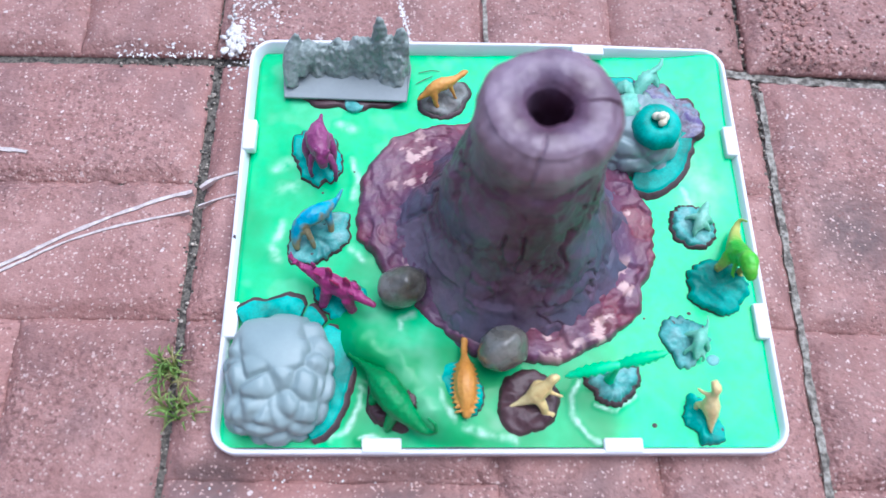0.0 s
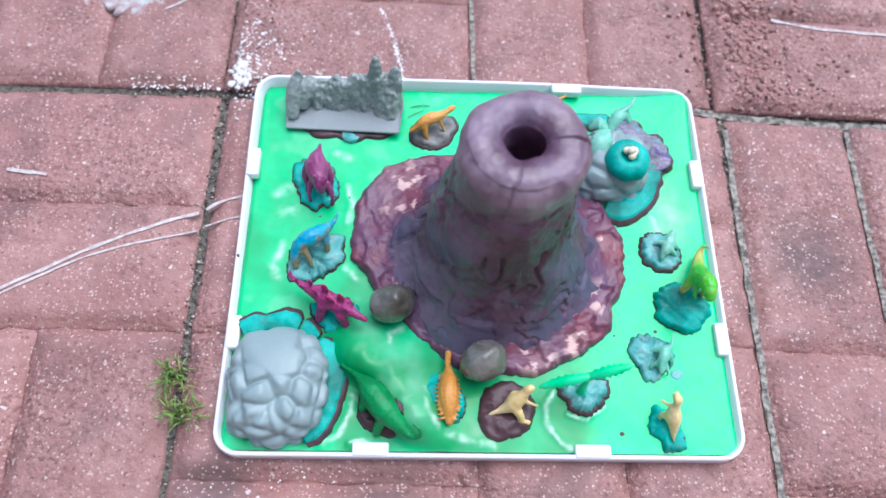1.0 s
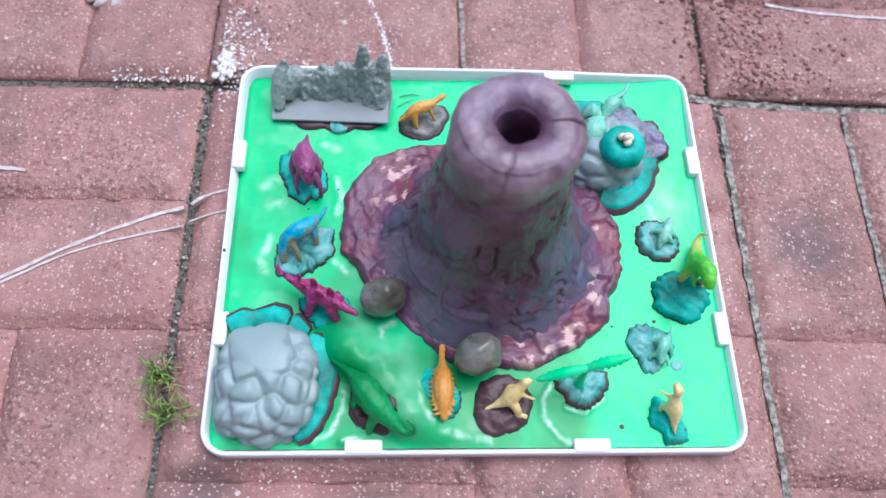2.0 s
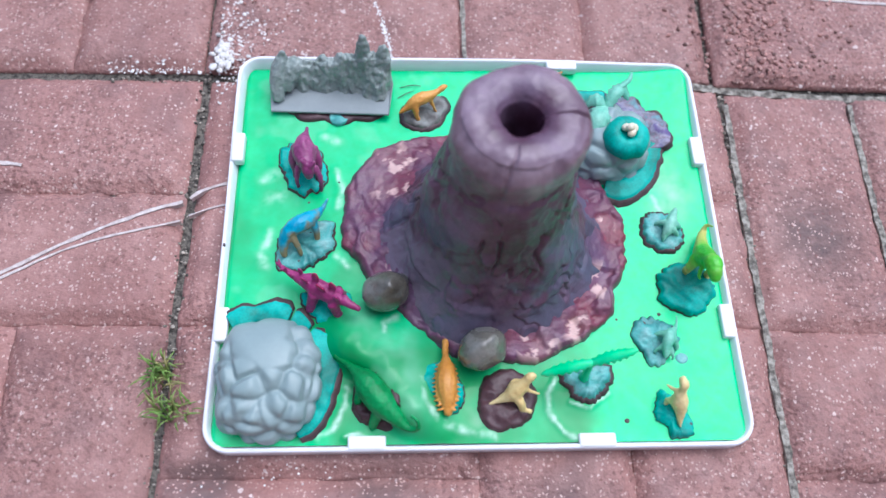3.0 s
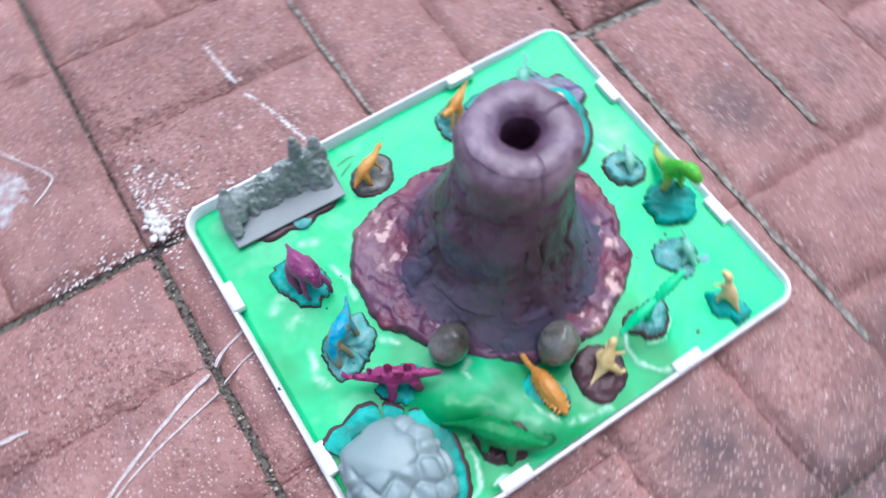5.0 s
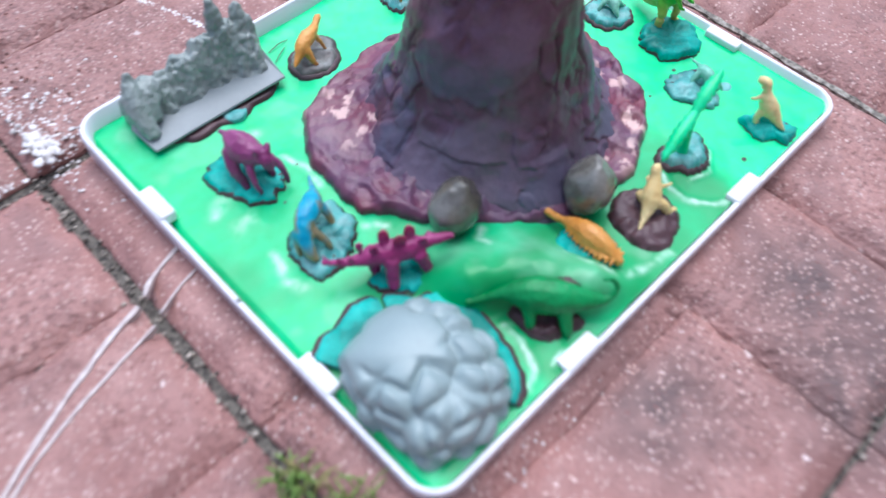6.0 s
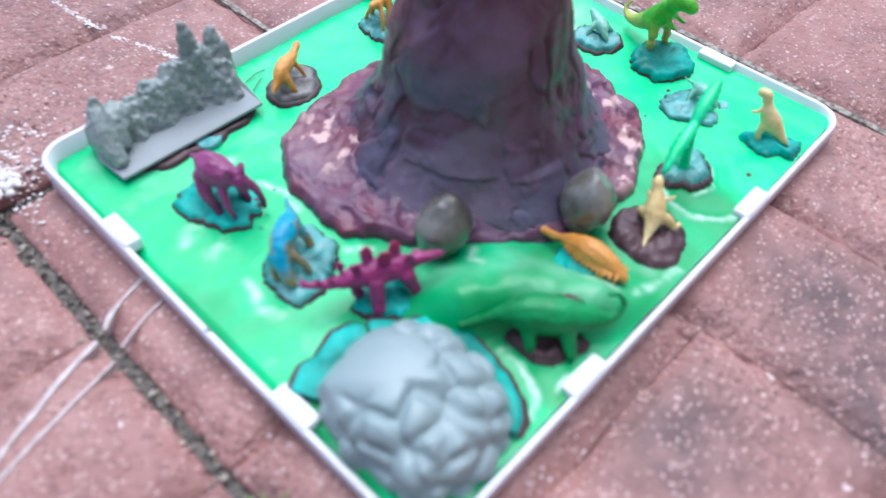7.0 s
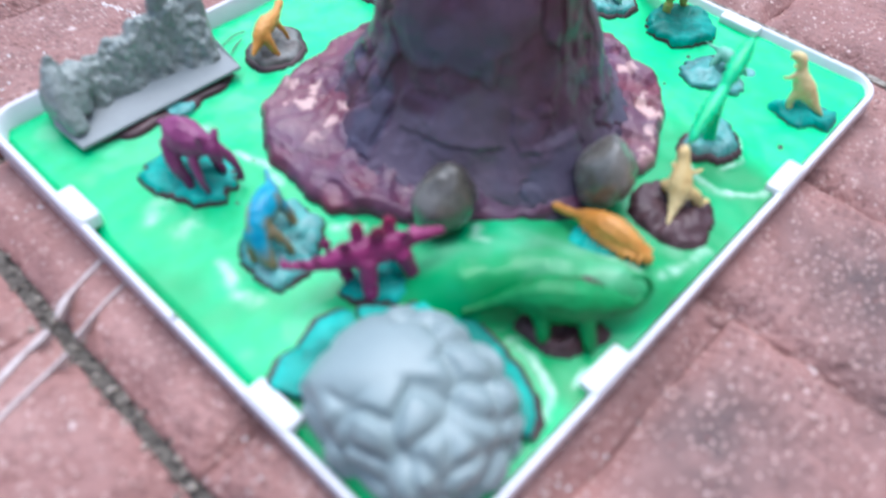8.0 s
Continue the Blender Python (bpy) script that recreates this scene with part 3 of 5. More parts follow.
WALLS = [(0.96, 0.1), (0.89, 0.165), (0.795, 0.26), (0.705, 0.385), (0.62, 0.55), (0.56, 0.75), (0.51, 0.95), (0.46, 1.2), (0.42, 1.4), (0.405, 1.53),
         (0.425, 1.64), (0.428, 1.74), (0.395, 1.835), (0.335, 1.885), (0.26, 1.892), (0.2, 1.88), (0.15, 1.845), (0.126, 1.77), (0.12, 1.4), (0.125, 1.1), (0.02, 1.05)]
run = catmull(WALLS, 15)
bm = bmesh.new()
rows, blue, pale = [], [], []
AROUND = 460
for j in range(AROUND):
    a = 2 * math.pi * j / AROUND
    ca, sa = math.cos(a), math.sin(a)
    turn = (a + math.pi) % (2 * math.pi) - math.pi
    column = []
    for i, (r, z) in enumerate(run):
        t = i / (len(run) - 1)
        px, py = ca * r, sa * r
        outside = 1 - shelf(t, 0.55, 0.61)
        lip = shelf(z, 1.5, 1.75)
        body = outside * (1 - 0.85 * shelf(z, 1.4, 1.58))
        # sheets of clay pressed on one over the other: each ends in a ledge, some edges have sprung open
        seam, tint = plates((px, py, z * 0.8 + 0.4), 1.9, 0.45)
        seam2, tint2 = plates((px + 3.0, py, z * 0.7), 3.3, 0.4)
        k = 0.036 * (tint - 0.5) * body * shelf(z, 0.1, 0.25) + 0.014 * (tint2 - 0.5) * body
        k -= 0.034 * (1 - shelf(seam, 0.0, 0.06)) * shelf(tint, 0.4, 0.45) * shelf(wob(px, py, z, 3.1), -0.2, 0.1) * body
        calm = 1 - 0.45 * shelf(z, 1.3, 1.6)
        k += 0.032 * wob(px, py, z, 2.4) + 0.014 * calm * wob(px, py, z, 6) + 0.005 * calm * wob(px, py, z, 18)
        # the split in the lip, and the crease where its roll was joined
        split = math.exp(-((turn - 0.02 - 0.05 * wob(z, 0, 0, 6)) / 0.03) ** 2) * lip * shelf(1.95 - abs(r - 0.33), 1.4, 1.9)
        crease = math.exp(-((turn + 1.82 + 0.12 * wob(z, r, 0, 4) + 0.3 * (r - 0.3)) / 0.035) ** 2) * shelf(z, 1.42, 1.6) * (1 - shelf(t, 0.7, 0.75))
        fold = math.exp(-((z - 1.45 - 0.05 * wob(ca, sa, 2, 1.5)) / 0.022) ** 2) * shelf(wob(ca, sa, 12, 1.6), -0.05, 0.15) * outside
        if t > 0.62:
            k = 0.03 * wob(ca, sa, 8 + 0.3 * z, 1.1, 1) + 0.008 * wob(ca * r, sa * r, z, 7)
        if t > 0.9:
            k = 0
        k -= 0.03 * split + 0.016 * crease + 0.02 * fold
        zz = z + (0.03 * wob(ca, sa, 3, 1.1, 1) + 0.012 * wob(ca * r * 3, sa * r * 3, 5, 2.0)) * lip - 0.02 * split * (t > 0.6) - 0.012 * crease
        if t < 0.15:
            r *= 1 + 0.09 * wob(ca, sa, 6, 1.7)
        column.append(bm.verts.new((CX + 0.012 * (z - 1) - 0.018 * shelf(z, 0.4, 0.9) * (1 - shelf(z, 1.3, 1.6)) + ca * (r + k), CY + sa * (r + k), zz)))
        panel = max(0.9 * math.exp(-((turn + 0.45) / 0.3) ** 4) * shelf(1.0 - z + 0.2 * wob(px, py, z, 3), 0, 0.12), 0.6 * math.exp(-((turn + 1.75) / 0.5) ** 2) * shelf(0.5 - z, 0, 0.2))
        # lilac sheen of the lit left flank, painted into the foot's colour
        flank_sheen = math.exp(-((turn + 2.75 + 0.2 * wob(px, py, z, 2.5)) / 0.5) ** 4) * shelf(0.62 - z + 0.15 * wob(px, py, z, 3.5), 0, 0.1)
        blue.append(outside * max(0.5 * flank_sheen, panel * (0.8 + 0.5 * wob(px, py, z, 5)), 0.6 * shelf(wob(px, py, z, 2.6), 0.08, 0.3) * shelf(1.0 - z, 0, 0.6), 0.7 * shelf(tint, 0.7, 0.74) * shelf(seam, 0.0, 0.25) * shelf(1.2 - z, 0, 0.4), 0.3 * shelf(0.5 - z, 0, 0.3) * shelf(wob(px, py, z, 4.0), -0.1, 0.25)))
        # lip lightened in colour for its sky sheen, most at the front
        pale.append(0.26 * flank_sheen * outside + (0.3 + 0.5 * shelf(wob(px, py, z, 1.9) + 0.35 * wob(px, py, z, 9), -0.25, 0.35)) * shelf(z, 1.38, 1.72) * (1 - shelf(t, 0.68, 0.74)) * (0.65 + 0.35 * shelf(-sa, -0.3, 0.6)))
    rows.append(column)
for j in range(AROUND):
    p, q = rows[j], rows[(j + 1) % AROUND]
    for i in range(len(p) - 1):
        bm.faces.new((p[i], p[i + 1], q[i + 1], q[i]))
bmesh.ops.recalc_face_normals(bm, faces=bm.faces)
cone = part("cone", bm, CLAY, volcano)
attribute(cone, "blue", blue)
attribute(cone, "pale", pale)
eased = cone.modifiers.new("pressed", "SMOOTH")
eased.factor, eased.iterations = 0.5, 2


# ---- clay bases under the figures ----
def clay_base(points, label, mat=TEAL, height=0.04, margin=0.016, seed=0.0, name="clay_patty"):
    cx, cy = sum(p[0] for p in points) / len(points), sum(p[1] for p in points) / len(points)
    ob = thing(name, cx, cy, LEVEL, label, "modelling clay", "clay bases in the slime")
    ragged = 0.07 if mat in (BROWN_CLAY, GREY_CLAY) else 0.17
    wide = [(cx + (x - cx) * (1 + margin / max(0.05, math.hypot(x - cx, y - cy))), cy + (y - cy) * (1 + margin / max(0.05, math.hypot(x - cx, y - cy)))) for x, y in points]
    part("under_clay", pat(wide, cx, cy, LEVEL, height * 0.6, rough=0.01, lumps=8, ragged=ragged * 0.8, edge=0.03), DARK_CLAY, ob, "dark maroon clay edge")
    part("clay_top", pat(points, cx, cy, LEVEL + height * 0.5, height * 0.5, bulge=0.016, rough=0.03, lumps=9, ragged=ragged, edge=0.05), mat, ob)
    return ob


clay_base([(-1.57, 2.5), (-1.56, 2.27), (-1.34, 2.08), (-1.23, 2.17), (-1.24, 2.36), (-1.46, 2.55)], "flat teal clay pat under the magenta dinosaur", TEAL)
clay_base([(-1.56, 1.61), (-1.54, 1.41), (-1.41, 1.39), (-1.26, 1.47), (-1.13, 1.65), (-1.14, 1.79), (-1.35, 1.8)], "grey-teal clay pat under the blue dinosaur", TEAL_GREY)
clay_base([(-1.35, 1.17), (-1.27, 1.03), (-1.07, 0.95), (-0.99, 1.03), (-0.99, 1.2), (-1.15, 1.24)], "dark teal clay pat under the plated dinosaur", TEAL)
clay_base([(-0.58, 2.81), (-0.42, 2.71), (-0.24, 2.82), (-0.20, 3.0), (-0.38, 3.0), (-0.52, 2.97)], "small grey clay pat with a dark rim under the orange dinosaur", GREY_CLAY, 0.035, 0.03)
clay_base([(0.38, 2.96), (0.42, 2.82), (0.56, 2.84), (0.7, 3.0), (0.6, 3.15), (0.48, 3.13)], "small grey clay pat behind the volcano", TEAL_GREY, 0.04)
clay_base([(-0.43, 0.58), (-0.38, 0.36), (-0.28, 0.25), (-0.17, 0.28), (-0.16, 0.5), (-0.3, 0.64)], "teal clay pat under the spiny orange dinosaur", TEAL, 0.1)
clay_base([(-0.02, 0.36), (0.07, 0.54), (0.25, 0.58), (0.39, 0.47), (0.36, 0.24), (0.22, 0.16), (0.10, 0.13), (-0.01, 0.24)], "brown clay pat under the cream dinosaur", BROWN_CLAY, 0.045, 0.015)
clay_base([(0.61, 0.55), (0.66, 0.45), (0.8, 0.36), (0.93, 0.45), (0.98, 0.56), (0.8, 0.59)], "wedge of brown and teal clay holding the green frond", TEAL_GREY, 0.075, 0.035)
clay_base([(1.44, 1.24), (1.47, 1.37), (1.62, 1.44), (1.85, 1.37), (1.88, 1.26), (1.74, 1.02), (1.6, 1.02), (1.48, 1.08)], "thick teal clay pat under the lime dinosaur", TEAL, 0.05, 0.008)
clay_base([(1.22, 0.95), (1.23, 0.74), (1.34, 0.60), (1.48, 0.70), (1.52, 0.9), (1.40, 0.98)], "thin grey-teal clay pat under the mint dinosaur", TEAL_GREY, 0.03, 0.006)
clay_base([(1.38, 1.75), (1.50, 1.89), (1.66, 1.81), (1.70, 1.70), (1.52, 1.55), (1.41, 1.62)], "grey-teal clay pat under the small mint dinosaur", TEAL_GREY, 0.045, 0.025)
clay_base([(1.28, 0.28), (1.34, 0.41), (1.44, 0.38), (1.52, 0.26), (1.53, 0.09), (1.40, 0.07), (1.36, 0.16)], "teal clay pat under the cream upright dinosaur", TEAL, 0.035, 0.006)
clay_base([(-0.9, 0.5), (-0.92, 0.38), (-0.8, 0.2), (-0.64, 0.18), (-0.62, 0.3)], "dark brown clay pat half sunk in the slime", BROWN_CLAY, 0.04, 0.02)


# ---- toy dinosaurs ----
SKIN = bpy.data.textures.new("moulded_skin", "CLOUDS")
SKIN.noise_scale, SKIN.noise_depth = 0.0024, 2


def figure(name, tubes, mat, label, voxel=0.011, extra=None):
    bm = bmesh.new()
    for pts in tubes:
        tube(bm, pts)
    if extra:
        extra(bm)
    ob = part(name, bm, mat)
    fused(ob, voxel)
    skin = ob.modifiers.new("skin", "DISPLACE")
    skin.texture, skin.strength, skin.texture_coords = SKIN, 0.0011, "LOCAL"
    return tagged(ob, label, "toy dinosaur", "toy dinosaurs in the tray")


B = LEVEL + 0.035  # top of the clay pats

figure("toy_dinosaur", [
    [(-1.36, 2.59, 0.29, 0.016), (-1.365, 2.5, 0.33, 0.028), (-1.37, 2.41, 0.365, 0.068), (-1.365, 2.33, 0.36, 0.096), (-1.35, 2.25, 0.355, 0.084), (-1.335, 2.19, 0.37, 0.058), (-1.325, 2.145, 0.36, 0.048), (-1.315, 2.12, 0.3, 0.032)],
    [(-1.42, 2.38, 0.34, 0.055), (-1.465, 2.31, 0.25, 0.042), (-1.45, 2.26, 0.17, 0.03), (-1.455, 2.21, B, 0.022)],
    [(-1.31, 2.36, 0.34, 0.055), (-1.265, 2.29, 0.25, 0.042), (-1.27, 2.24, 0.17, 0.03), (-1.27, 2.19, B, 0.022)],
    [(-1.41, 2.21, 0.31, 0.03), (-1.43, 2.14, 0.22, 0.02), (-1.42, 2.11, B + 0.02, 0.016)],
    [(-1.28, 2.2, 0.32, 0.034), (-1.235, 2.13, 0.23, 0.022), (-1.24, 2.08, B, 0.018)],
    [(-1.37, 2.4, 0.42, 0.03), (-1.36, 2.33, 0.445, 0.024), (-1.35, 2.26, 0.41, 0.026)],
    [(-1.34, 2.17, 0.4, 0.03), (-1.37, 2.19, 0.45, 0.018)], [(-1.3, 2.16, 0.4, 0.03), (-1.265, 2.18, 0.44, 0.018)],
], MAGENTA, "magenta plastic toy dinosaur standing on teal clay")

figure("toy_dinosaur", [
    [(-1.17, 1.95, 0.26, 0.012), (-1.21, 1.87, 0.24, 0.022), (-1.27, 1.78, 0.29, 0.05), (-1.34, 1.71, 0.32, 0.07), (-1.42, 1.66, 0.32, 0.065), (-1.48, 1.6, 0.27, 0.05), (-1.5, 1.53, 0.2, 0.035), (-1.49, 1.49, 0.16, 0.022)],
    [(-1.28, 1.74, 0.28, 0.04), (-1.25, 1.68, 0.2, 0.028), (-1.25, 1.64, B, 0.024)],
    [(-1.36, 1.76, 0.28, 0.04), (-1.39, 1.74, 0.2, 0.028), (-1.41, 1.72, B, 0.024)],
    [(-1.42, 1.6, 0.28, 0.03), (-1.38, 1.54, 0.2, 0.022), (-1.37, 1.51, B, 0.018)],
    [(-1.49, 1.66, 0.28, 0.03), (-1.52, 1.63, 0.2, 0.022), (-1.53, 1.6, B, 0.018)],
], BLUE, "blue plastic toy dinosaur with a brown belly on clay")


def stego_plates(bm):
    for i, (t, h) in enumerate(((0.06, 0.03), (0.18, 0.04), (0.31, 0.052), (0.45, 0.066), (0.6, 0.078), (0.73, 0.066), (0.85, 0.046), (0.95, 0.03))):
        cx, cy = -1.43 + 0.45 * t, 1.305 - 0.265 * t
        cz = 0.25 + 0.115 * math.sin(math.pi * (0.15 + 0.62 * t))
        side = 1 if i % 2 else -1
        blob(bm, cx + side * 0.012, cy + side * 0.024, cz + h * 0.8, 0.01 + h * 0.44, 0.012, h, turn=-31, tilt=-10 * side, segs=14)


figure("toy_dinosaur", [
    [(-1.53, 1.38, 0.3, 0.014), (-1.43, 1.31, 0.275, 0.026), (-1.33, 1.25, 0.28, 0.048), (-1.22, 1.18, 0.3, 0.072), (-1.12, 1.12, 0.31, 0.068), (-1.03, 1.065, 0.335, 0.04), (-0.96, 1.025, 0.345, 0.032), (-0.89, 0.985, 0.35, 0.02)],
    [(-1.27, 1.25, 0.3, 0.05), (-1.28, 1.24, 0.2, 0.038), (-1.28, 1.22, B, 0.034)],
    [(-1.23, 1.13, 0.3, 0.05), (-1.26, 1.09, 0.2, 0.038), (-1.28, 1.06, B, 0.034)],
    [(-1.06, 1.14, 0.3, 0.046), (-1.04, 1.16, 0.2, 0.036), (-1.03, 1.16, B, 0.032)],
    [(-1.09, 1.05, 0.3, 0.046), (-1.07, 1.02, 0.2, 0.036), (-1.05, 1.0, B, 0.034)],
    [(-1.49, 1.35, 0.285, 0.014), (-1.51, 1.4, 0.33, 0.007)], [(-1.47, 1.33, 0.285, 0.014), (-1.5, 1.31, 0.33, 0.007)], [(-1.43, 1.31, 0.275, 0.014), (-1.46, 1.33, 0.33, 0.008)],
], CRIMSON, "crimson-magenta plated toy dinosaur with spiky back plates", extra=stego_plates, voxel=0.009)

figure("toy_dinosaur", [
    [(-0.61, 2.80, 0.2, 0.012), (-0.55, 2.835, 0.22, 0.026), (-0.48, 2.87, 0.26, 0.05), (-0.41, 2.9, 0.28, 0.055), (-0.34, 2.93, 0.28, 0.042), (-0.28, 2.965, 0.285, 0.026), (-0.235, 3.0, 0.295, 0.026), (-0.2, 3.025, 0.285, 0.016)],
    [(-0.47, 2.84, 0.25, 0.035), (-0.46, 2.8, 0.19, 0.024), (-0.44, 2.78, B, 0.02)],
    [(-0.45, 2.92, 0.25, 0.035), (-0.46, 2.96, 0.19, 0.022), (-0.44, 2.98, B, 0.02)],
    [(-0.34, 2.9, 0.26, 0.022), (-0.31, 2.87, 0.19, 0.015), (-0.29, 2.87, B, 0.014)],
    [(-0.34, 2.95, 0.26, 0.022), (-0.33, 2.99, 0.19, 0.015), (-0.31, 3.0, B, 0.014)],
], ORANGE, "slender orange toy dinosaur on a brown clay pat")

figure("toy_dinosaur", [
    [(0.80, 3.15, 0.33, 0.01), (0.72, 3.1, 0.33, 0.02), (0.64, 3.04, 0.33, 0.045), (0.57, 3.0, 0.31, 0.05), (0.5, 2.97, 0.3, 0.035), (0.44, 2.95, 0.33, 0.03), (0.4, 2.93, 0.33, 0.02)],
    [(0.6, 2.97, 0.3, 0.035), (0.56, 2.92, 0.22, 0.024), (0.52, 2.9, B, 0.02)],
    [(0.6, 3.05, 0.3, 0.035), (0.57, 3.09, 0.22, 0.024), (0.54, 3.1, B, 0.02)],
    [(0.5, 2.94, 0.29, 0.022), (0.46, 2.88, 0.22, 0.016), (0.45, 2.87, B, 0.014)],
    [(0.5, 3.0, 0.29, 0.022), (0.46, 3.04, 0.22, 0.016), (0.45, 3.06, B, 0.014)],
], ORANGE, "orange toy dinosaur with a thin raised tail behind the volcano")


def ankylo_spikes(bm):
    for i in range(11):
        t = i / 10
        y = 0.6 - 0.33 * t
        w = 0.045 + 0.042 * math.sin(math.pi * (0.1 + 0.8 * t))
        for side in (-1, 1):
            x = -0.26 + side * w
            tube(bm, [(x - side * 0.02, y, 0.235, 0.013), (x + side * 0.02, y - 0.006, 0.225, 0.005)], 6, 2)


figure("toy_dinosaur", [
    [(-0.255, 0.80, 0.17, 0.026), (-0.26, 0.73, 0.185, 0.026), (-0.26, 0.66, 0.21, 0.028), (-0.258, 0.58, 0.235, 0.055), (-0.258, 0.48, 0.25, 0.074), (-0.255, 0.39, 0.245, 0.068), (-0.25, 0.31, 0.225, 0.046), (-0.25, 0.24, 0.2, 0.03)],
    [(-0.3, 0.52, 0.22, 0.033), (-0.32, 0.51, 0.17, 0.024), (-0.33, 0.5, B, 0.022)],
    [(-0.22, 0.52, 0.22, 0.033), (-0.2, 0.51, 0.17, 0.024), (-0.2, 0.5, B, 0.022)],
    [(-0.3, 0.36, 0.22, 0.033), (-0.33, 0.35, 0.17, 0.024), (-0.34, 0.34, B, 0.022)],
    [(-0.21, 0.36, 0.22, 0.033), (-0.2, 0.34, 0.17, 0.024), (-0.2, 0.33, B, 0.022)],
], ORANGE, "low orange armoured toy dinosaur with side spikes", extra=ankylo_spikes, voxel=0.009)

figure("toy_dinosaur", [
    [(0.03, 0.315, 0.15, 0.008), (0.1, 0.335, 0.17, 0.018), (0.17, 0.36, 0.2, 0.04), (0.225, 0.385, 0.24, 0.062), (0.27, 0.415, 0.29, 0.055), (0.305, 0.44, 0.335, 0.036), (0.33, 0.465, 0.37, 0.035), (0.37, 0.472, 0.37, 0.021)],
    [(0.24, 0.36, 0.23, 0.045), (0.28, 0.31, 0.2, 0.033), (0.3, 0.28, B + 0.01, 0.028), (0.355, 0.265, B + 0.01, 0.024)],
    [(0.22, 0.42, 0.23, 0.042), (0.25, 0.47, 0.19, 0.03), (0.31, 0.48, B + 0.01, 0.024)],
    [(0.295, 0.41, 0.3, 0.018), (0.35, 0.38, 0.27, 0.014), (0.41, 0.37, 0.26, 0.012)],
    [(0.28, 0.45, 0.3, 0.016), (0.32, 0.49, 0.27, 0.012), (0.36, 0.5, 0.26, 0.01)],
], YELLOW, "cream-yellow upright toy dinosaur on a brown clay pat")

figure("toy_dinosaur", [
    [(1.445, 0.14, 0.13, 0.01), (1.44, 0.19, 0.16, 0.024), (1.435, 0.25, 0.21, 0.046), (1.42, 0.3, 0.26, 0.064), (1.412, 0.335, 0.32, 0.048), (1.412, 0.36, 0.375, 0.027), (1.412, 0.385, 0.425, 0.036), (1.40, 0.435, 0.43, 0.024)],
    [(1.39, 0.3, 0.25, 0.036), (1.36, 0.33, 0.19, 0.024), (1.365, 0.31, B, 0.02), (1.36, 0.34, B, 0.016)],
    [(1.45, 0.31, 0.25, 0.036), (1.48, 0.33, 0.19, 0.024), (1.475, 0.32, B, 0.02), (1.48, 0.35, B, 0.016)],
    [(1.39, 0.36, 0.34, 0.017), (1.345, 0.39, 0.32, 0.013), (1.325, 0.41, 0.33, 0.01)],
    [(1.44, 0.36, 0.34, 0.017), (1.475, 0.4, 0.32, 0.013), (1.48, 0.42, 0.33, 0.01)],
], YELLOW, "cream-yellow toy dinosaur standing upright on teal clay")

figure("toy_dinosaur", [
    [(1.885, 1.68, 0.3, 0.01), (1.86, 1.72, 0.24, 0.016), (1.83, 1.66, 0.2, 0.034), (1.79, 1.54, 0.24, 0.056), (1.755, 1.42, 0.33, 0.084), (1.74, 1.35, 0.42, 0.08), (1.73, 1.3, 0.5, 0.062), (1.72, 1.255, 0.555, 0.07), (1.72, 1.19, 0.555, 0.058), (1.725, 1.13, 0.53, 0.036)],
    [(1.7, 1.4, 0.34, 0.05), (1.66, 1.35, 0.25, 0.036), (1.66, 1.36, B, 0.026), (1.64, 1.3, B, 0.024)],
    [(1.8, 1.4, 0.34, 0.05), (1.83, 1.33, 0.25, 0.036), (1.83, 1.34, B, 0.026), (1.84, 1.28, B, 0.024)],
    [(1.69, 1.29, 0.42, 0.02), (1.67, 1.23, 0.38, 0.015), (1.68, 1.2, 0.38, 0.01)],
    [(1.76, 1.29, 0.42, 0.02), (1.79, 1.23, 0.38, 0.015), (1.78, 1.2, 0.38, 0.01)],
], LIME, "lime green and yellow toy dinosaur with a curled tail")

figure("toy_dinosaur", [
    [(1.52, 1.0, 0.19, 0.007), (1.525, 0.95, 0.17, 0.01), (1.5, 0.88, 0.18, 0.018), (1.45, 0.83, 0.21, 0.04), (1.42, 0.77, 0.22, 0.045), (1.4, 0.71, 0.2, 0.03), (1.4, 0.66, 0.17, 0.022)],
    [(1.42, 0.83, 0.2, 0.03), (1.36, 0.84, 0.16, 0.02), (1.34, 0.82, B, 0.016)],
    [(1.47, 0.79, 0.2, 0.03), (1.5, 0.75, 0.16, 0.02), (1.5, 0.72, B, 0.016)],
    [(1.39, 0.74, 0.19, 0.022), (1.34, 0.72, 0.16, 0.015), (1.33, 0.7, B, 0.013)],
    [(1.44, 0.72, 0.19, 0.022), (1.46, 0.67, 0.16, 0.015), (1.46, 0.65, B, 0.013)],
], MINT, "pale mint toy dinosaur with a thin curved tail")

figure("toy_dinosaur", [
    [(1.63, 1.87, 0.25, 0.016), (1.61, 1.83, 0.25, 0.028), (1.59, 1.78, 0.225, 0.045), (1.56, 1.71, 0.21, 0.045), (1.53, 1.66, 0.18, 0.025), (1.52, 1.62, 0.15, 0.012)],
    [(1.55, 1.76, 0.22, 0.026), (1.5, 1.77, 0.19, 0.02), (1.47, 1.77, B + 0.02, 0.014)],
    [(1.62, 1.75, 0.22, 0.026), (1.66, 1.74, 0.18, 0.02), (1.67, 1.73, B, 0.016)],
    [(1.6, 1.7, 0.2, 0.026), (1.64, 1.68, 0.16, 0.02), (1.65, 1.67, B, 0.016)],
], MINT, "small mint toy dinosaur crouching on grey-teal clay")

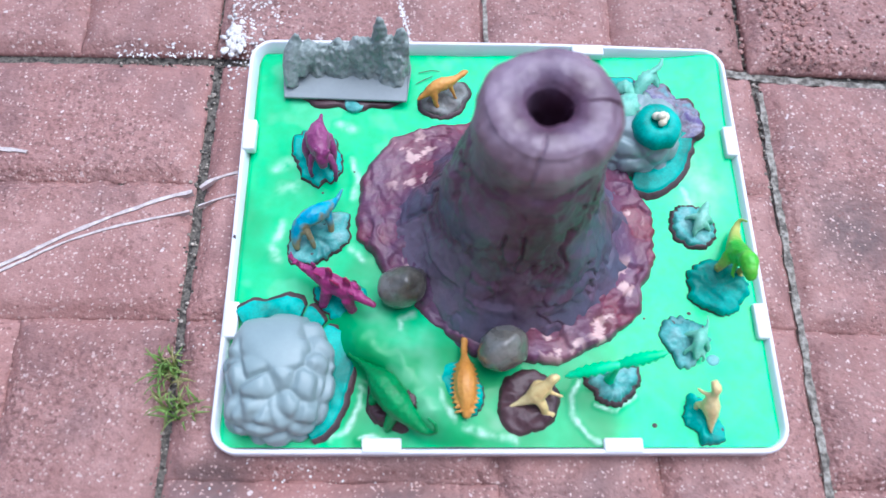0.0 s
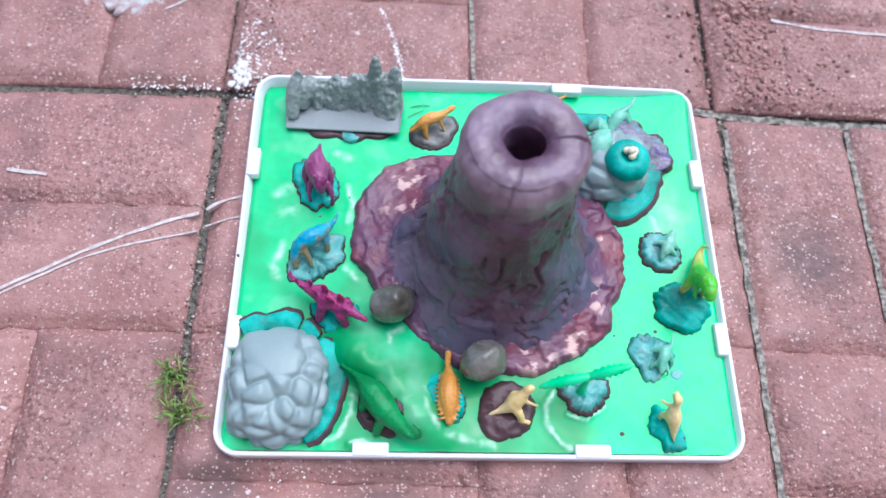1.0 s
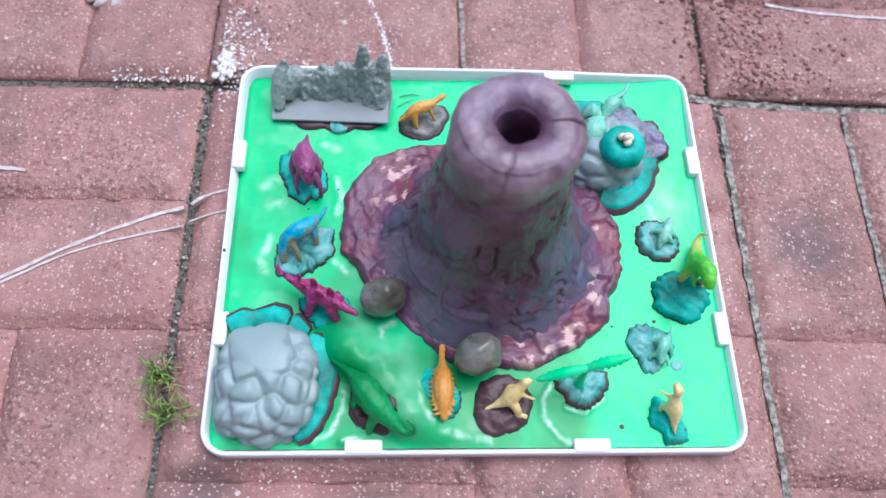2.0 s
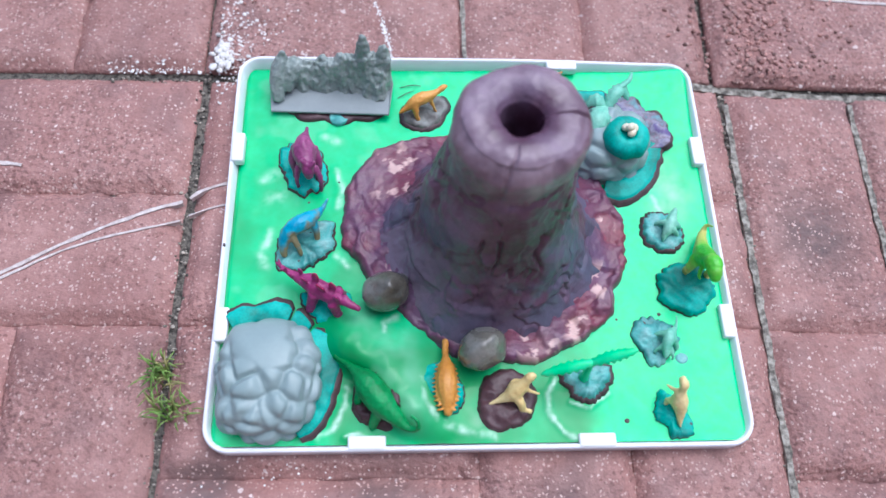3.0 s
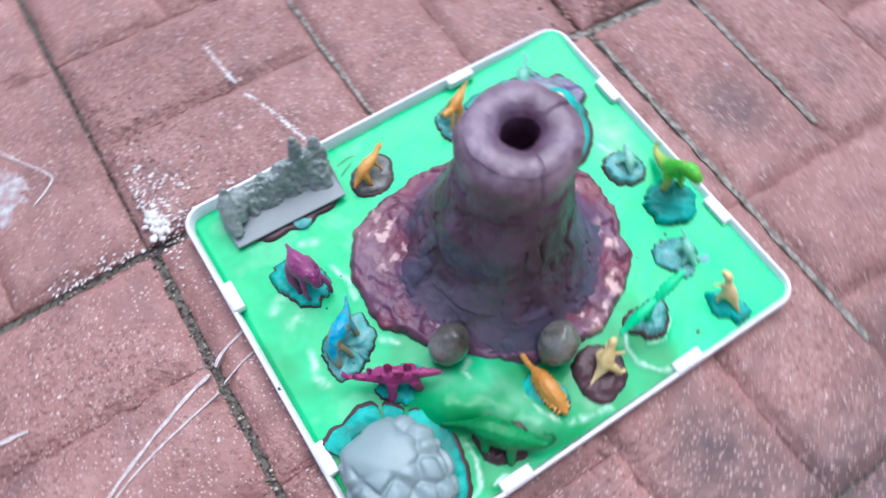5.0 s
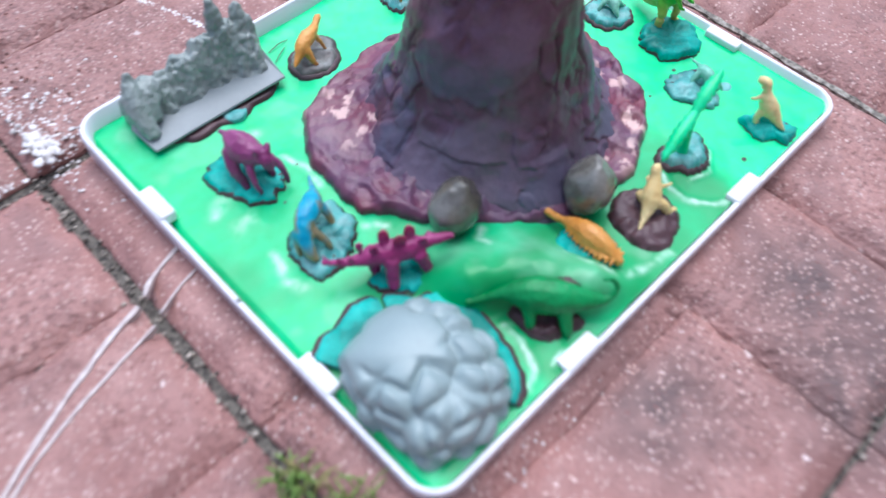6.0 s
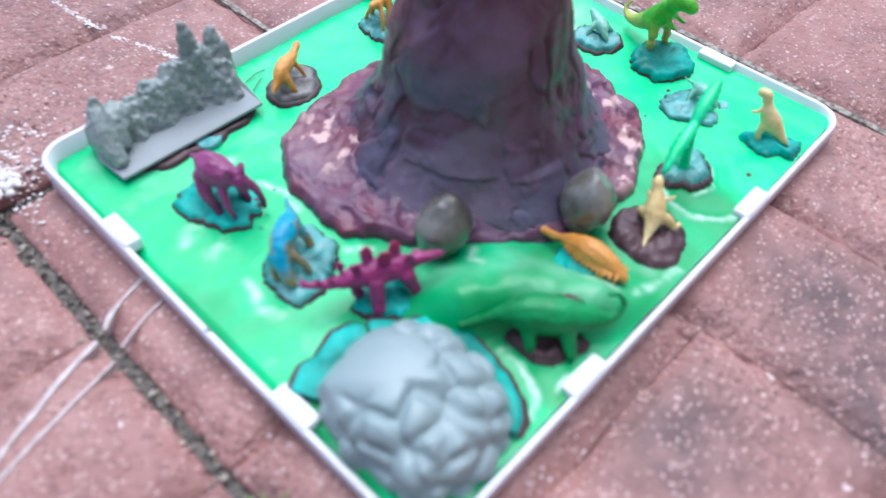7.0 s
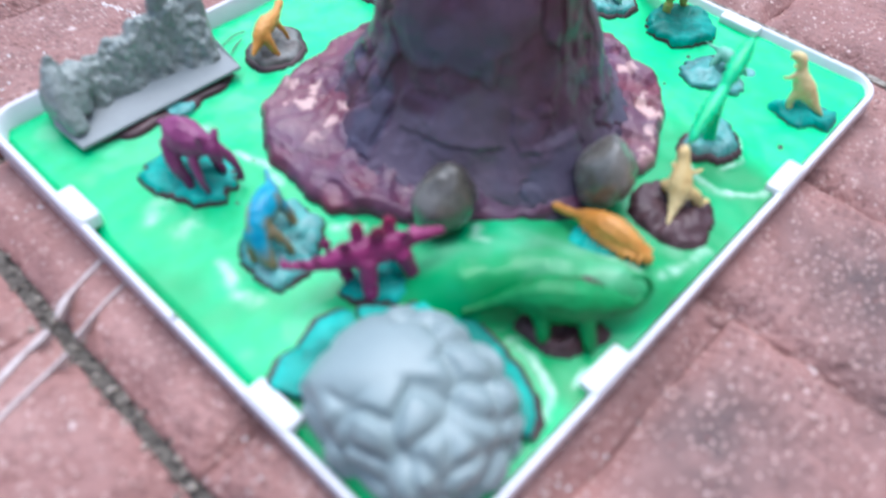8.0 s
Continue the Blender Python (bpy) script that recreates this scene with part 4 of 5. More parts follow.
figure("toy_dinosaur", [
    [(-1.07, 0.69, 0.17, 0.03), (-1.0, 0.63, 0.2, 0.026), (-0.92, 0.56, 0.25, 0.04), (-0.83, 0.46, 0.27, 0.1), (-0.73, 0.33, 0.27, 0.105), (-0.63, 0.22, 0.26, 0.065), (-0.54, 0.14, 0.25, 0.03), (-0.47, 0.12, 0.3, 0.02), (-0.47, 0.16, 0.36, 0.016), (-0.52, 0.2, 0.37, 0.012)],
    [(-0.86, 0.42, 0.24, 0.05), (-0.89, 0.37, 0.17, 0.036), (-0.9, 0.35, B - 0.01, 0.03)],
    [(-0.79, 0.5, 0.24, 0.05), (-0.78, 0.5, 0.17, 0.036), (-0.78, 0.5, B - 0.01, 0.03)],
    [(-0.74, 0.26, 0.24, 0.05), (-0.78, 0.2, 0.17, 0.036), (-0.79, 0.17, B - 0.01, 0.03)],
    [(-0.66, 0.33, 0.24, 0.05), (-0.64, 0.33, 0.17, 0.036), (-0.64, 0.33, B - 0.01, 0.03)],
], DEEP_GREEN, "dark green toy dinosaur half covered in green slime")

# ---- rocks ----
mountain = thing("toy_mountain", -1.2, 3.0, LEVEL, "grey plastic rock ridge with pointed peaks on a flat plate", "toy rock")
bm = bmesh.new()
corners = [bm.verts.new(p) for p in ((-1.7, 2.85, 0.125), (-0.695, 2.805, 0.15), (-0.66, 3.1, 0.185), (-0.68, 3.24, 0.17), (-1.62, 3.26, 0.17), (-1.72, 3.1, 0.15))]
bm.faces.new(corners)
top = bmesh.ops.extrude_face_region(bm, geom=bm.faces[:])["geom"]
bmesh.ops.translate(bm, vec=(0, 0, 0.022), verts=[g for g in top if isinstance(g, bmesh.types.BMVert)])
bmesh.ops.recalc_face_normals(bm, faces=bm.faces)
bmesh.ops.bevel(bm, geom=bm.edges[:], offset=0.006, segments=1, affect="EDGES")
part("plate", bm, GREY_PLATE, mountain, "smooth pale grey plate", smooth=False)
bm = bmesh.new()
cols = []
for i in range(121):
    x = -1.69 + 1.01 * i / 120
    foot = 3.0 + 0.03 * wob(x, 0, 0, 5) - 0.1 * shelf(x, -0.98, -0.84) * (1 - shelf(x, -0.74, -0.69)) - 0.09 * shelf(-x, 1.58, 1.62)
    crest = 0.355 + 0.05 * wob(x, 3, 0, 7) + 0.13 * shelf(x, -1.5, -0.88) - 0.03 * (1 - shelf(abs(x + 1.545), 0.02, 0.07))
    col = []
    for j in range(49):
        y = foot - 0.01 + (3.27 - foot) * j / 48
        rise = shelf(y, foot, 3.17) ** 0.75 * (1 - 0.6 * shelf(y, 3.2, 3.27))
        ridged = 1 - abs(wob(x, y, 1, 8, 4)) * 1.6
        z = 0.14 + (crest - 0.14) * rise + (0.06 * ridged - 0.03 + 0.035 * wob(x, y, 5, 14, 3)) * shelf(y, foot, foot + 0.05)
        col.append(bm.verts.new((x + 0.012 * wob(x, y, 7, 12), y + 0.02 * wob(x, y, 9, 12), z)))
    col.insert(0, bm.verts.new((x, foot - 0.012, 0.12)))
    col.append(bm.verts.new((x, 3.275, 0.12)))
    cols.append(col)
for p, q in zip(cols, cols[1:]):
    for j in range(len(p) - 1):
        bm.faces.new((p[j], q[j], q[j + 1], p[j + 1]))
    bm.faces.new((p[-1], q[-1], q[0], p[0]))
bm.faces.new(cols[0])
bm.faces.new(cols[-1][::-1])
bmesh.ops.recalc_face_normals(bm, faces=bm.faces)
for pts in ([(-0.93, 3.17, 0.3, 0.085), (-0.91, 3.19, 0.46, 0.07), (-0.905, 3.21, 0.6, 0.05), (-0.905, 3.215, 0.68, 0.022)],
            [(-0.77, 3.14, 0.28, 0.085), (-0.75, 3.17, 0.42, 0.07), (-0.74, 3.195, 0.53, 0.048), (-0.74, 3.2, 0.58, 0.02)],
            [(-1.64, 2.95, 0.16, 0.05), (-1.64, 3.03, 0.24, 0.065), (-1.62, 3.12, 0.33, 0.075), (-1.59, 3.2, 0.42, 0.05), (-1.58, 3.21, 0.48, 0.018)],
            [(-1.6, 3.05, 0.2, 0.08), (-1.53, 3.15, 0.3, 0.1), (-1.45, 3.2, 0.33, 0.09)], [(-1.28, 3.2, 0.3, 0.06), (-1.25, 3.22, 0.42, 0.03)], [(-1.05, 3.2, 0.3, 0.06), (-1.06, 3.22, 0.43, 0.03)]):
    tube(bm, pts, 12, 4)
crag = part("crag", bm, GREY_PLASTIC, mountain)
fused(crag, 0.009, 1, 0.3)
rough_tex = bpy.data.textures.new("crag_relief", "CLOUDS")
rough_tex.noise_scale, rough_tex.noise_depth = 0.0045, 3
disp = crag.modifiers.new("relief", "DISPLACE")
disp.texture, disp.strength, disp.texture_coords = rough_tex, 0.0025, "LOCAL"
clay = thing("clay_patty", -1.15, 2.85, LEVEL, "long dark clay strip under the grey rock plate", "modelling clay", "clay bases in the slime")
part("under_clay", pat([(-1.6, 2.9), (-1.5, 2.83), (-1.25, 2.785), (-1.0, 2.78), (-0.8, 2.81), (-0.72, 2.86), (-0.8, 3.1), (-1.2, 3.2), (-1.6, 3.1)], -1.15, 2.93, LEVEL, 0.03, rough=0.012, lumps=8), BROWN_CLAY, clay)
part("clay_top", pat([(-1.2, 2.79), (-1.05, 2.78), (-1.03, 2.83), (-1.2, 2.84)], -1.12, 2.81, LEVEL + 0.028, 0.01), TEAL_GREY, clay, "smear of teal clay")


def boulder_hill(cx, cy, points, height, flat, label, seed, cell=5.8, depth=0.055):
    """A moulded plastic hill: a flat-topped dome whose skin is broken into rounded boulders; flat lists smooth places (x, y, radius)."""
    ob = thing("toy_hill", cx, cy, LEVEL, label, "toy rock", "grey toy hills")
    radius = outline_radius(points, cx, cy)
    bm = bmesh.new()
    rows = []
    around, rings = 150, 64
    for j in range(around):
        a = 2 * math.pi * j / around
        R = radius(a)
        col = []
        for i in range(rings + 1):
            g = math.pi / 2 * i / rings
            s, z = math.sin(g) ** 0.86, math.cos(g) ** 0.78
            p = Vector((cx + math.cos(a) * R * s, cy + math.sin(a) * R * s, LEVEL + height * z))
            q = Vector((p.x, p.y, p.z * 1.15)) * cell + Vector((seed, seed * 2, 0)) + 0.25 * Vector((wob(*p, 4), wob(p.y, p.z, p.x, 4), 0))
            d, c = noise.voronoi(q)
            pillow = math.sqrt(max(0.0, 1 - (d[0] / 0.85) ** 2)) * (0.55 + 0.45 * shelf(d[1] - d[0], 0, 0.35))
            calm = max([0.0] + [1 - shelf(math.hypot(p.x - fx, p.y - fy), fr * 0.7, fr * 1.2) for fx, fy, fr in flat])
            push = depth * (1.35 * pillow - 1.15 + 0.3 * (cell_value(c[0]) - 0.5)) * (1 - calm)
            out = Vector((math.cos(a) * math.sin(g), math.sin(a) * math.sin(g), math.cos(g) + 0.3)).normalized()
            col.append(bm.verts.new(p + out * push))
        col.append(bm.verts.new((cx + math.cos(a) * R, cy + math.sin(a) * R, LEVEL - 0.03)))
        rows.append(col)
    for j in range(around):
        p, q = rows[j], rows[(j + 1) % around]
        for i in range(len(p) - 1):
            bm.faces.new((p[i], p[i + 1], q[i + 1], q[i]))
    bmesh.ops.remove_doubles(bm, verts=[r[0] for r in rows], dist=0.01)
    bmesh.ops.recalc_face_normals(bm, faces=bm.faces)
    hill = part("rock", bm, HILL_GREY, ob)
    soft = hill.modifiers.new("soften", "SMOOTH")
    soft.factor, soft.iterations = 0.5, 5
    return ob


boulder_hill(-1.54, 0.52, [(-1.86, 0.90), (-1.7, 0.955), (-1.47, 0.975), (-1.27, 0.88), (-1.17, 0.73), (-1.15, 0.5), (-1.19, 0.28), (-1.29, 0.13), (-1.45, 0.075), (-1.7, 0.08), (-1.88, 0.17), (-1.925, 0.44), (-1.915, 0.72)], 0.335,
             [(-1.62, 0.74, 0.2), (-1.5, 0.66, 0.17), (-1.52, 0.86, 0.16), (-1.72, 0.82, 0.14)], "blue-grey plastic hill of rounded boulders in the tray corner", 1.7, 5.4, 0.058)
boulder_hill(1.17, 2.48, [(0.82, 2.3), (0.92, 2.2), (1.11, 2.15), (1.31, 2.18), (1.45, 2.31), (1.52, 2.5), (1.45, 2.75), (1.2, 2.88), (0.95, 2.8), (0.82, 2.55)], 0.36,
             [(1.24, 2.41, 0.2)], "blue-grey plastic hill ringed with teal clay beside the volcano", 8.7, 4.6)


def band(points, cx, cy, start, end, width, label, mat, height=0.058):
    """A strip of clay laid along part of an outline, over a darker strip."""
    ob = thing("clay_band", cx, cy, LEVEL, label, "modelling clay", "clay bands round the hills")
    run = catmull(points, 8)[start:end]
    for name, w, lift, m in (("under_clay", width + 0.065, 0.0, DARK_CLAY), ("clay_top", width, 0.016, mat)):
        bm = bmesh.new()
        cols = []
        for i, (x, y) in enumerate(run):
            to = Vector((cx - x, cy - y, 0)).normalized()
            end_round = min(1.0, 0.8 + 0.2 * min(i, len(run) - 1 - i) / 3)
            half = w * 0.5 * end_round * (1 + 0.2 * wob(x, y, lift, 5) + 0.12 * wob(x, y, lift, 14))
            mid = Vector((x, y, 0)) + to * width * 0.5
            col = []
            for k in range(9):
                s = -1 + k / 4
                p = mid + to * half * s
                z = LEVEL + lift + height * 0.75 * math.sqrt(max(0.0, 1 - s ** 8)) + (0.02 if mat is not VIOLET_CLAY else 0.06) * wob(p.x, p.y, lift, 8)
                col.append(bm.verts.new((p.x, p.y, z if 0 < k < 8 else LEVEL - 0.02)))
            cols.append(col)
        for p, q in zip(cols, cols[1:]):
            for k in range(8):
                bm.faces.new((p[k], p[k + 1], q[k + 1], q[k]))
        bm.faces.new(cols[0])
        bm.faces.new(cols[-1][::-1])
        bmesh.ops.recalc_face_normals(bm, faces=bm.faces)
        part(name, bm, m, ob, "dark maroon clay edge" if name == "under_clay" else "")
    return ob


band([(-1.915, 1.03), (-1.83, 1.08), (-1.68, 1.12), (-1.5, 1.13), (-1.4, 1.08)], -1.6, 0.5, 0, 40, 0.19, "bright teal clay band round the grey hill", TEAL)
band([(-1.375, 1.065), (-1.31, 1.03), (-1.24, 0.955)], -1.6, 0.5, 0, 40, 0.16, "short teal clay scrap round the grey hill", TEAL)
band([(-1.21, 0.935), (-1.11, 0.86), (-1.05, 0.74), (-1.03, 0.56), (-1.07, 0.36), (-1.14, 0.2), (-1.29, 0.075)], -1.6, 0.5, 0, 60, 0.19, "bright teal clay band round the grey hill", TEAL)
band([(1.08, 2.03), (1.2, 1.98), (1.38, 2.04), (1.54, 2.21), (1.65, 2.45), (1.68, 2.6)], 1.2, 2.5, 0, 60, 0.23, "bright teal clay band along the back hill", TEAL)
band([(1.72, 2.5), (1.755, 2.66), (1.69, 2.85), (1.54, 2.99), (1.40, 3.06), (1.2, 3.09)], 1.2, 2.5, 0, 60, 0.34, "violet streaked clay behind the back hill", VIOLET_CLAY, 0.075)
band([(1.24, 3.08), (1.05, 3.1), (0.85, 3.1), (0.66, 3.06)], 1.2, 2.5, 0, 60, 0.17, "teal clay strip running behind the volcano", TEAL, 0.05)

nest = thing("clay_nest", 1.24, 2.41, 0.42, "teal clay ring nest on top of the grey hill", "clay nest")
bm = bmesh.new()
ring = [(0.0, 0.02), (0.165, 0.0), (0.19, 0.045), (0.172, 0.105), (0.12, 0.142), (0.075, 0.14), (0.055, 0.125), (0.0, 0.12)]
prof = catmull(ring, 4)
rows = []
for j in range(40):
    a = 2 * math.pi * j / 40
    rows.append([bm.verts.new((1.24 + math.cos(a) * r * (1 + 0.08 * wob(math.cos(a), math.sin(a), z, 1.8)) - 0.03 * math.exp(-((a - 4.2) / 0.1) ** 2) * math.cos(a) * (r > 0.1),
                               2.41 + math.sin(a) * r * (1 + 0.08 * wob(math.cos(a), math.sin(a), z, 1.8)), 0.40 + z)) for r, z in prof])
for j in range(40):
    p, q = rows[j], rows[(j + 1) % 40]
    for i in range(len(p) - 1):
        bm.faces.new((p[i], p[i + 1], q[i + 1], q[i]))
bmesh.ops.remove_doubles(bm, verts=bm.verts, dist=1e-5)
bmesh.ops.recalc_face_normals(bm, faces=bm.faces)
part("ring", bm, TEAL, nest)
for x, y, z in ((1.215, 2.44, 0.555), (1.275, 2.43, 0.555), (1.25, 2.385, 0.56), (1.24, 2.42, 0.59)):
    bm = bmesh.new()
    blob(bm, x, y, z, 0.042, 0.033, 0.03, turn=x * 900, segs=12)
    tagged(part("toy_egg", bm, EGG_CREAM), "tiny cream plastic egg in the clay nest", "toy egg", "eggs in the nest")


def stone(x, y, z, rx, ry, rz, turn, tilt, label):
    bm = bmesh.new()
    skin = blob(bm, x, y, z, rx, ry, rz, turn=turn, rough=0.06, segs=48, tilt=tilt, seed=x * 7)
    for v in skin:
        # drawn to a blunt top with a few pressed flats
        up = shelf(v.co.z, z, z + rz)
        v.co.x, v.co.y = x + (v.co.x - x) * (1 - 0.22 * up), y + (v.co.y - y) * (1 - 0.22 * up)
        d, c = noise.voronoi(v.co * 9.0)
        v.co += (v.co - Vector((x, y, z))) * (0.07 * (cell_value(c[0]) - 0.5) * shelf(d[1] - d[0], 0, 0.35) + 0.3 * up * wob(v.co.x, v.co.y, v.co.z, 5.5, 2))
    tagged(part("river_stone", bm, EGG_GREY), label, "stone", "stones at the volcano's foot")


stone(-0.70, 1.15, 0.29, 0.185, 0.155, 0.205, 20, 12, "smooth dark grey egg-shaped stone beside the volcano")
stone(0.01, 0.70, 0.285, 0.19, 0.155, 0.205, 25, 10, "smooth dark grey rounded stone at the volcano's foot")


# ---- plants ----
def leaf(bm, points, width, ripple=0.0, thick=0.008):
    """A tapering blade with a keel and two faces."""
    run = catmull(points, 5)
    upper, lower = [], []
    for i, p in enumerate(run):
        a, b = Vector(run[max(0, i - 1)]), Vector(run[min(len(run) - 1, i + 1)])
        way = (b - a).normalized()
        side = way.cross(Vector((0, 0, 1)))
        side = side.normalized() if side.length > 1e-3 else Vector((1, 0, 0))
        t = i / (len(run) - 1)
        w = width * math.sin(math.pi * (0.12 + 0.86 * t)) ** 0.7 * (1 + ripple * (i % 2))
        c = Vector(p)
        for rows_, dz in ((upper, thick), (lower, 0.0)):
            rows_.append([bm.verts.new(c - side * w + Vector((0, 0, dz))), bm.verts.new(c + Vector((0, 0, dz + 0.35 * w))), bm.verts.new(c + side * w + Vector((0, 0, dz)))])
    for p, q in zip(upper, upper[1:]):
        for k in range(2):
            bm.faces.new((p[k], p[k + 1], q[k + 1], q[k]))
    for p, q in zip(lower, lower[1:]):
        for k in range(2):
            bm.faces.new((q[k], q[k + 1], p[k + 1], p[k]))
    for i in range(len(run) - 1):
        bm.faces.new((upper[i][0], upper[i + 1][0], lower[i + 1][0], lower[i][0]))
        bm.faces.new((upper[i + 1][2], upper[i][2], lower[i][2], lower[i + 1][2]))


frond = thing("toy_fern", 0.74, 0.52, LEVEL + 0.07, "bright green plastic fern frond on a short stem", "toy plant")
for run in ([(0.75, 0.525, 0.5), (0.64, 0.51, 0.47), (0.52, 0.495, 0.42), (0.41, 0.48, 0.36)], [(0.74, 0.525, 0.49), (0.84, 0.54, 0.56), (0.94, 0.555, 0.6), (1.04, 0.57, 0.63)]):
    bm = bmesh.new()
    leaf(bm, run, 0.033, 0.5, 0.022)
    part("leaf", bm, FROND_GREEN, frond)
bm = bmesh.new()
tube(bm, [(0.76, 0.505, 0.14, 0.045), (0.755, 0.51, 0.26, 0.03), (0.75, 0.52, 0.4, 0.026), (0.745, 0.525, 0.51, 0.022)], 8, 4)
part("stem", bm, FROND_GREEN, frond)

fern = thing("toy_fern", 1.13, 2.72, 0.35, "pale green plastic fern leaves behind the clay nest", "toy plant")
for pts, w in (([(1.14, 2.76, 0.36), (1.07, 2.66, 0.42), (1.02, 2.56, 0.4), (0.99, 2.47, 0.32)], 0.075), ([(1.14, 2.76, 0.36), (1.2, 2.86, 0.42), (1.28, 2.92, 0.4), (1.34, 2.86, 0.33)], 0.05),
               ([(1.14, 2.78, 0.36), (1.25, 2.92, 0.42), (1.34, 3.0, 0.42), (1.38, 3.1, 0.4)], 0.02), ([(1.12, 2.76, 0.36), (1.04, 2.8, 0.42), (0.96, 2.78, 0.36)], 0.05)):
    bm = bmesh.new()
    leaf(bm, pts, w, 0.3, 0.01)
    part("leaf", bm, MINT, fern)

# ---- paving ----
SLAB, HALF, BRICK = 4.67, 2.335, 1.1675
SX, SY = -2.345, -1.335  # corner of the slab under the tray


def brick_mesh(w, h, seed, fine=True):
    """A moulded brick face: level top, soft rounded edges that run down into the groove."""
    bm = bmesh.new()
    nx, ny = (36, 22) if w > h else (22, 36)
    if not fine:
        nx, ny = (12, 9) if w > h else (9, 12)

    def steps(n, size):
        edge = [0, 0.03, 0.075, 0.13]
        inner = n - 7
        return edge + [0.13 + (size - 0.26) * (i + 1) / (inner + 1) for i in range(inner)] + [size - e for e in edge[::-1]]
    xs, ys = steps(nx, w), steps(ny, h)
    grid = []
    for y in ys:
        row = []
        for x in xs:
            d = min(x, w - x, y, h - y)
            corner = math.hypot(max(0, 0.1 - min(x, w - x)), max(0, 0.1 - min(y, h - y)))
            fall = 0.078 * max((1 - shelf(d, 0, 0.135)), 0.9 * shelf(corner, 0.02, 0.13)) ** 1.1
            torn = 1 - shelf(d, 0, 0.12)
            ragged = 0.022 * wob(x + seed, y, 0, 6) * torn
            sx, sy = 0.014 * torn * wob(x + seed, y, 3, 6), 0.014 * torn * wob(x + seed, y, 6, 6)
            row.append(bm.verts.new((x - w / 2 + sx, y - h / 2 + sy, -fall + 0.006 * wob(x + seed * 3, y, 0, 1.6) + 0.004 * wob(x + seed, y, 0, 9) + ragged)))
        grid.append(row)
    for p, q in zip(grid, grid[1:]):
        for i in range(len(p) - 1):
            bm.faces.new((p[i], p[i + 1], q[i + 1], q[i]))
    loop = [r[0] for r in grid[::-1]] + grid[0][1:] + [r[-1] for r in grid[1:]] + grid[-1][-2:0:-1]
    low = [bm.verts.new((v.co.x, v.co.y, -0.125)) for v in loop]
    for i in range(len(loop)):
        j = (i + 1) % len(loop)
        bm.faces.new((loop[i], low[i], low[j], loop[j]))
    bmesh.ops.recalc_face_normals(bm, faces=bm.faces)
    bmesh.ops.scale(bm, vec=(U, U, U), verts=bm.verts)
    me = bpy.data.meshes.new("brick")
    bm.to_mesh(me)
    bm.free()
    me.materials.append(PAVER)
    me.polygons.foreach_set("use_smooth", [True] * len(me.polygons))
    return me


GAP = 0.037  # half of the open joint between slabs
# how far a slab has crept and turned out of the grid: x, y, degrees
CREEP = {(1, 0): (-0.03, -0.14, -1.8), (1, 1): (0.01, -0.13, -1.5), (0, 1): (0.0, 0.0, -0.9), (0, 0): (0.0, -0.02, -0.6), (-1, 1): (0.0, 0.04, 0.0), (-1, 0): (-0.01, 0.02, 0.0), (1, -1): (0.0, -0.1, -0.8)}
LIFT = {(-1, 0): -0.012, (1, 0): -0.01, (0, 1): 0.03, (1, 1): 0.045, (-1, 1): 0.012, (0, -1): -0.02, (1, -1): 0.02, (-1, -1): 0.01}


def paving_height(x, y):
    return LIFT.get((math.floor((x - SX) / SLAB), math.floor((y - SY) / SLAB)), 0.0)


FLAT_BRICKS = [brick_mesh(HALF - GAP * 0.6, BRICK - GAP * 0.12, s) for s in (1.3, 5.7, 9.1, 14.2)]
TALL_BRICKS = [brick_mesh(BRICK - GAP * 0.12, HALF - GAP * 0.6, s) for s in (2.3, 6.7, 10.1, 17.2)]
FAR_FLAT = [brick_mesh(HALF - GAP * 0.6, BRICK - GAP * 0.12, s, False) for s in (1.3, 5.7)]
FAR_TALL = [brick_mesh(BRICK - GAP * 0.12, HALF - GAP * 0.6, s, False) for s in (2.3, 6.7)]
pavement = tagged(new("pavement"), "red brick-patterned concrete paving slabs with sandy joints", "pavement", kind="structure")
rng = random.Random(11)
far = []
for sx in range(-4, 5):
    for sy in range(-4, 5):
        x0, y0 = SX + sx * SLAB, SY + sy * SLAB
        lift = LIFT.get((sx, sy), 0.0)
        near = abs(sx) <= 1 and abs(sy) <= 1
        spots = []
        for qx, qy in ((0, 0), (1, 0), (0, 1), (1, 1)):
            for k in (0, 1):
                level = qx == qy
                bx = x0 + qx * HALF + (HALF / 2 if level else BRICK * (k + 0.5))
                by = y0 + qy * HALF + (BRICK * (k + 0.5) if level else HALF / 2)
                # draw the outer bricks in from the joint
                bx += (x0 + HALF - bx) * GAP * 0.45 / HALF * 2
                by += (y0 + HALF - by) * GAP * 0.45 / HALF * 2
                spots.append((bx, by, rng.choice((FLAT_BRICKS if level else TALL_BRICKS) if near else (FAR_FLAT if level else FAR_TALL))))
        if near:
            slab = new("paving_slab")
            slab.parent = pavement
            dx, dy, lean = CREEP.get((sx, sy), (0.0, 0.0, 0.0))
            slab.matrix_world = pose((x0 + HALF + dx) * U, (y0 + HALF + dy) * U, lift * U, 0, 0, lean)
            for bx, by, me in spots:
                ob = new("brick", me)
                ob.parent = slab
                ob.location = ((bx - x0 - HALF) * U, (by - y0 - HALF) * U, 0)
        else:
            far += [(bx, by, lift, me) for bx, by, me in spots]
verts, faces = [], []
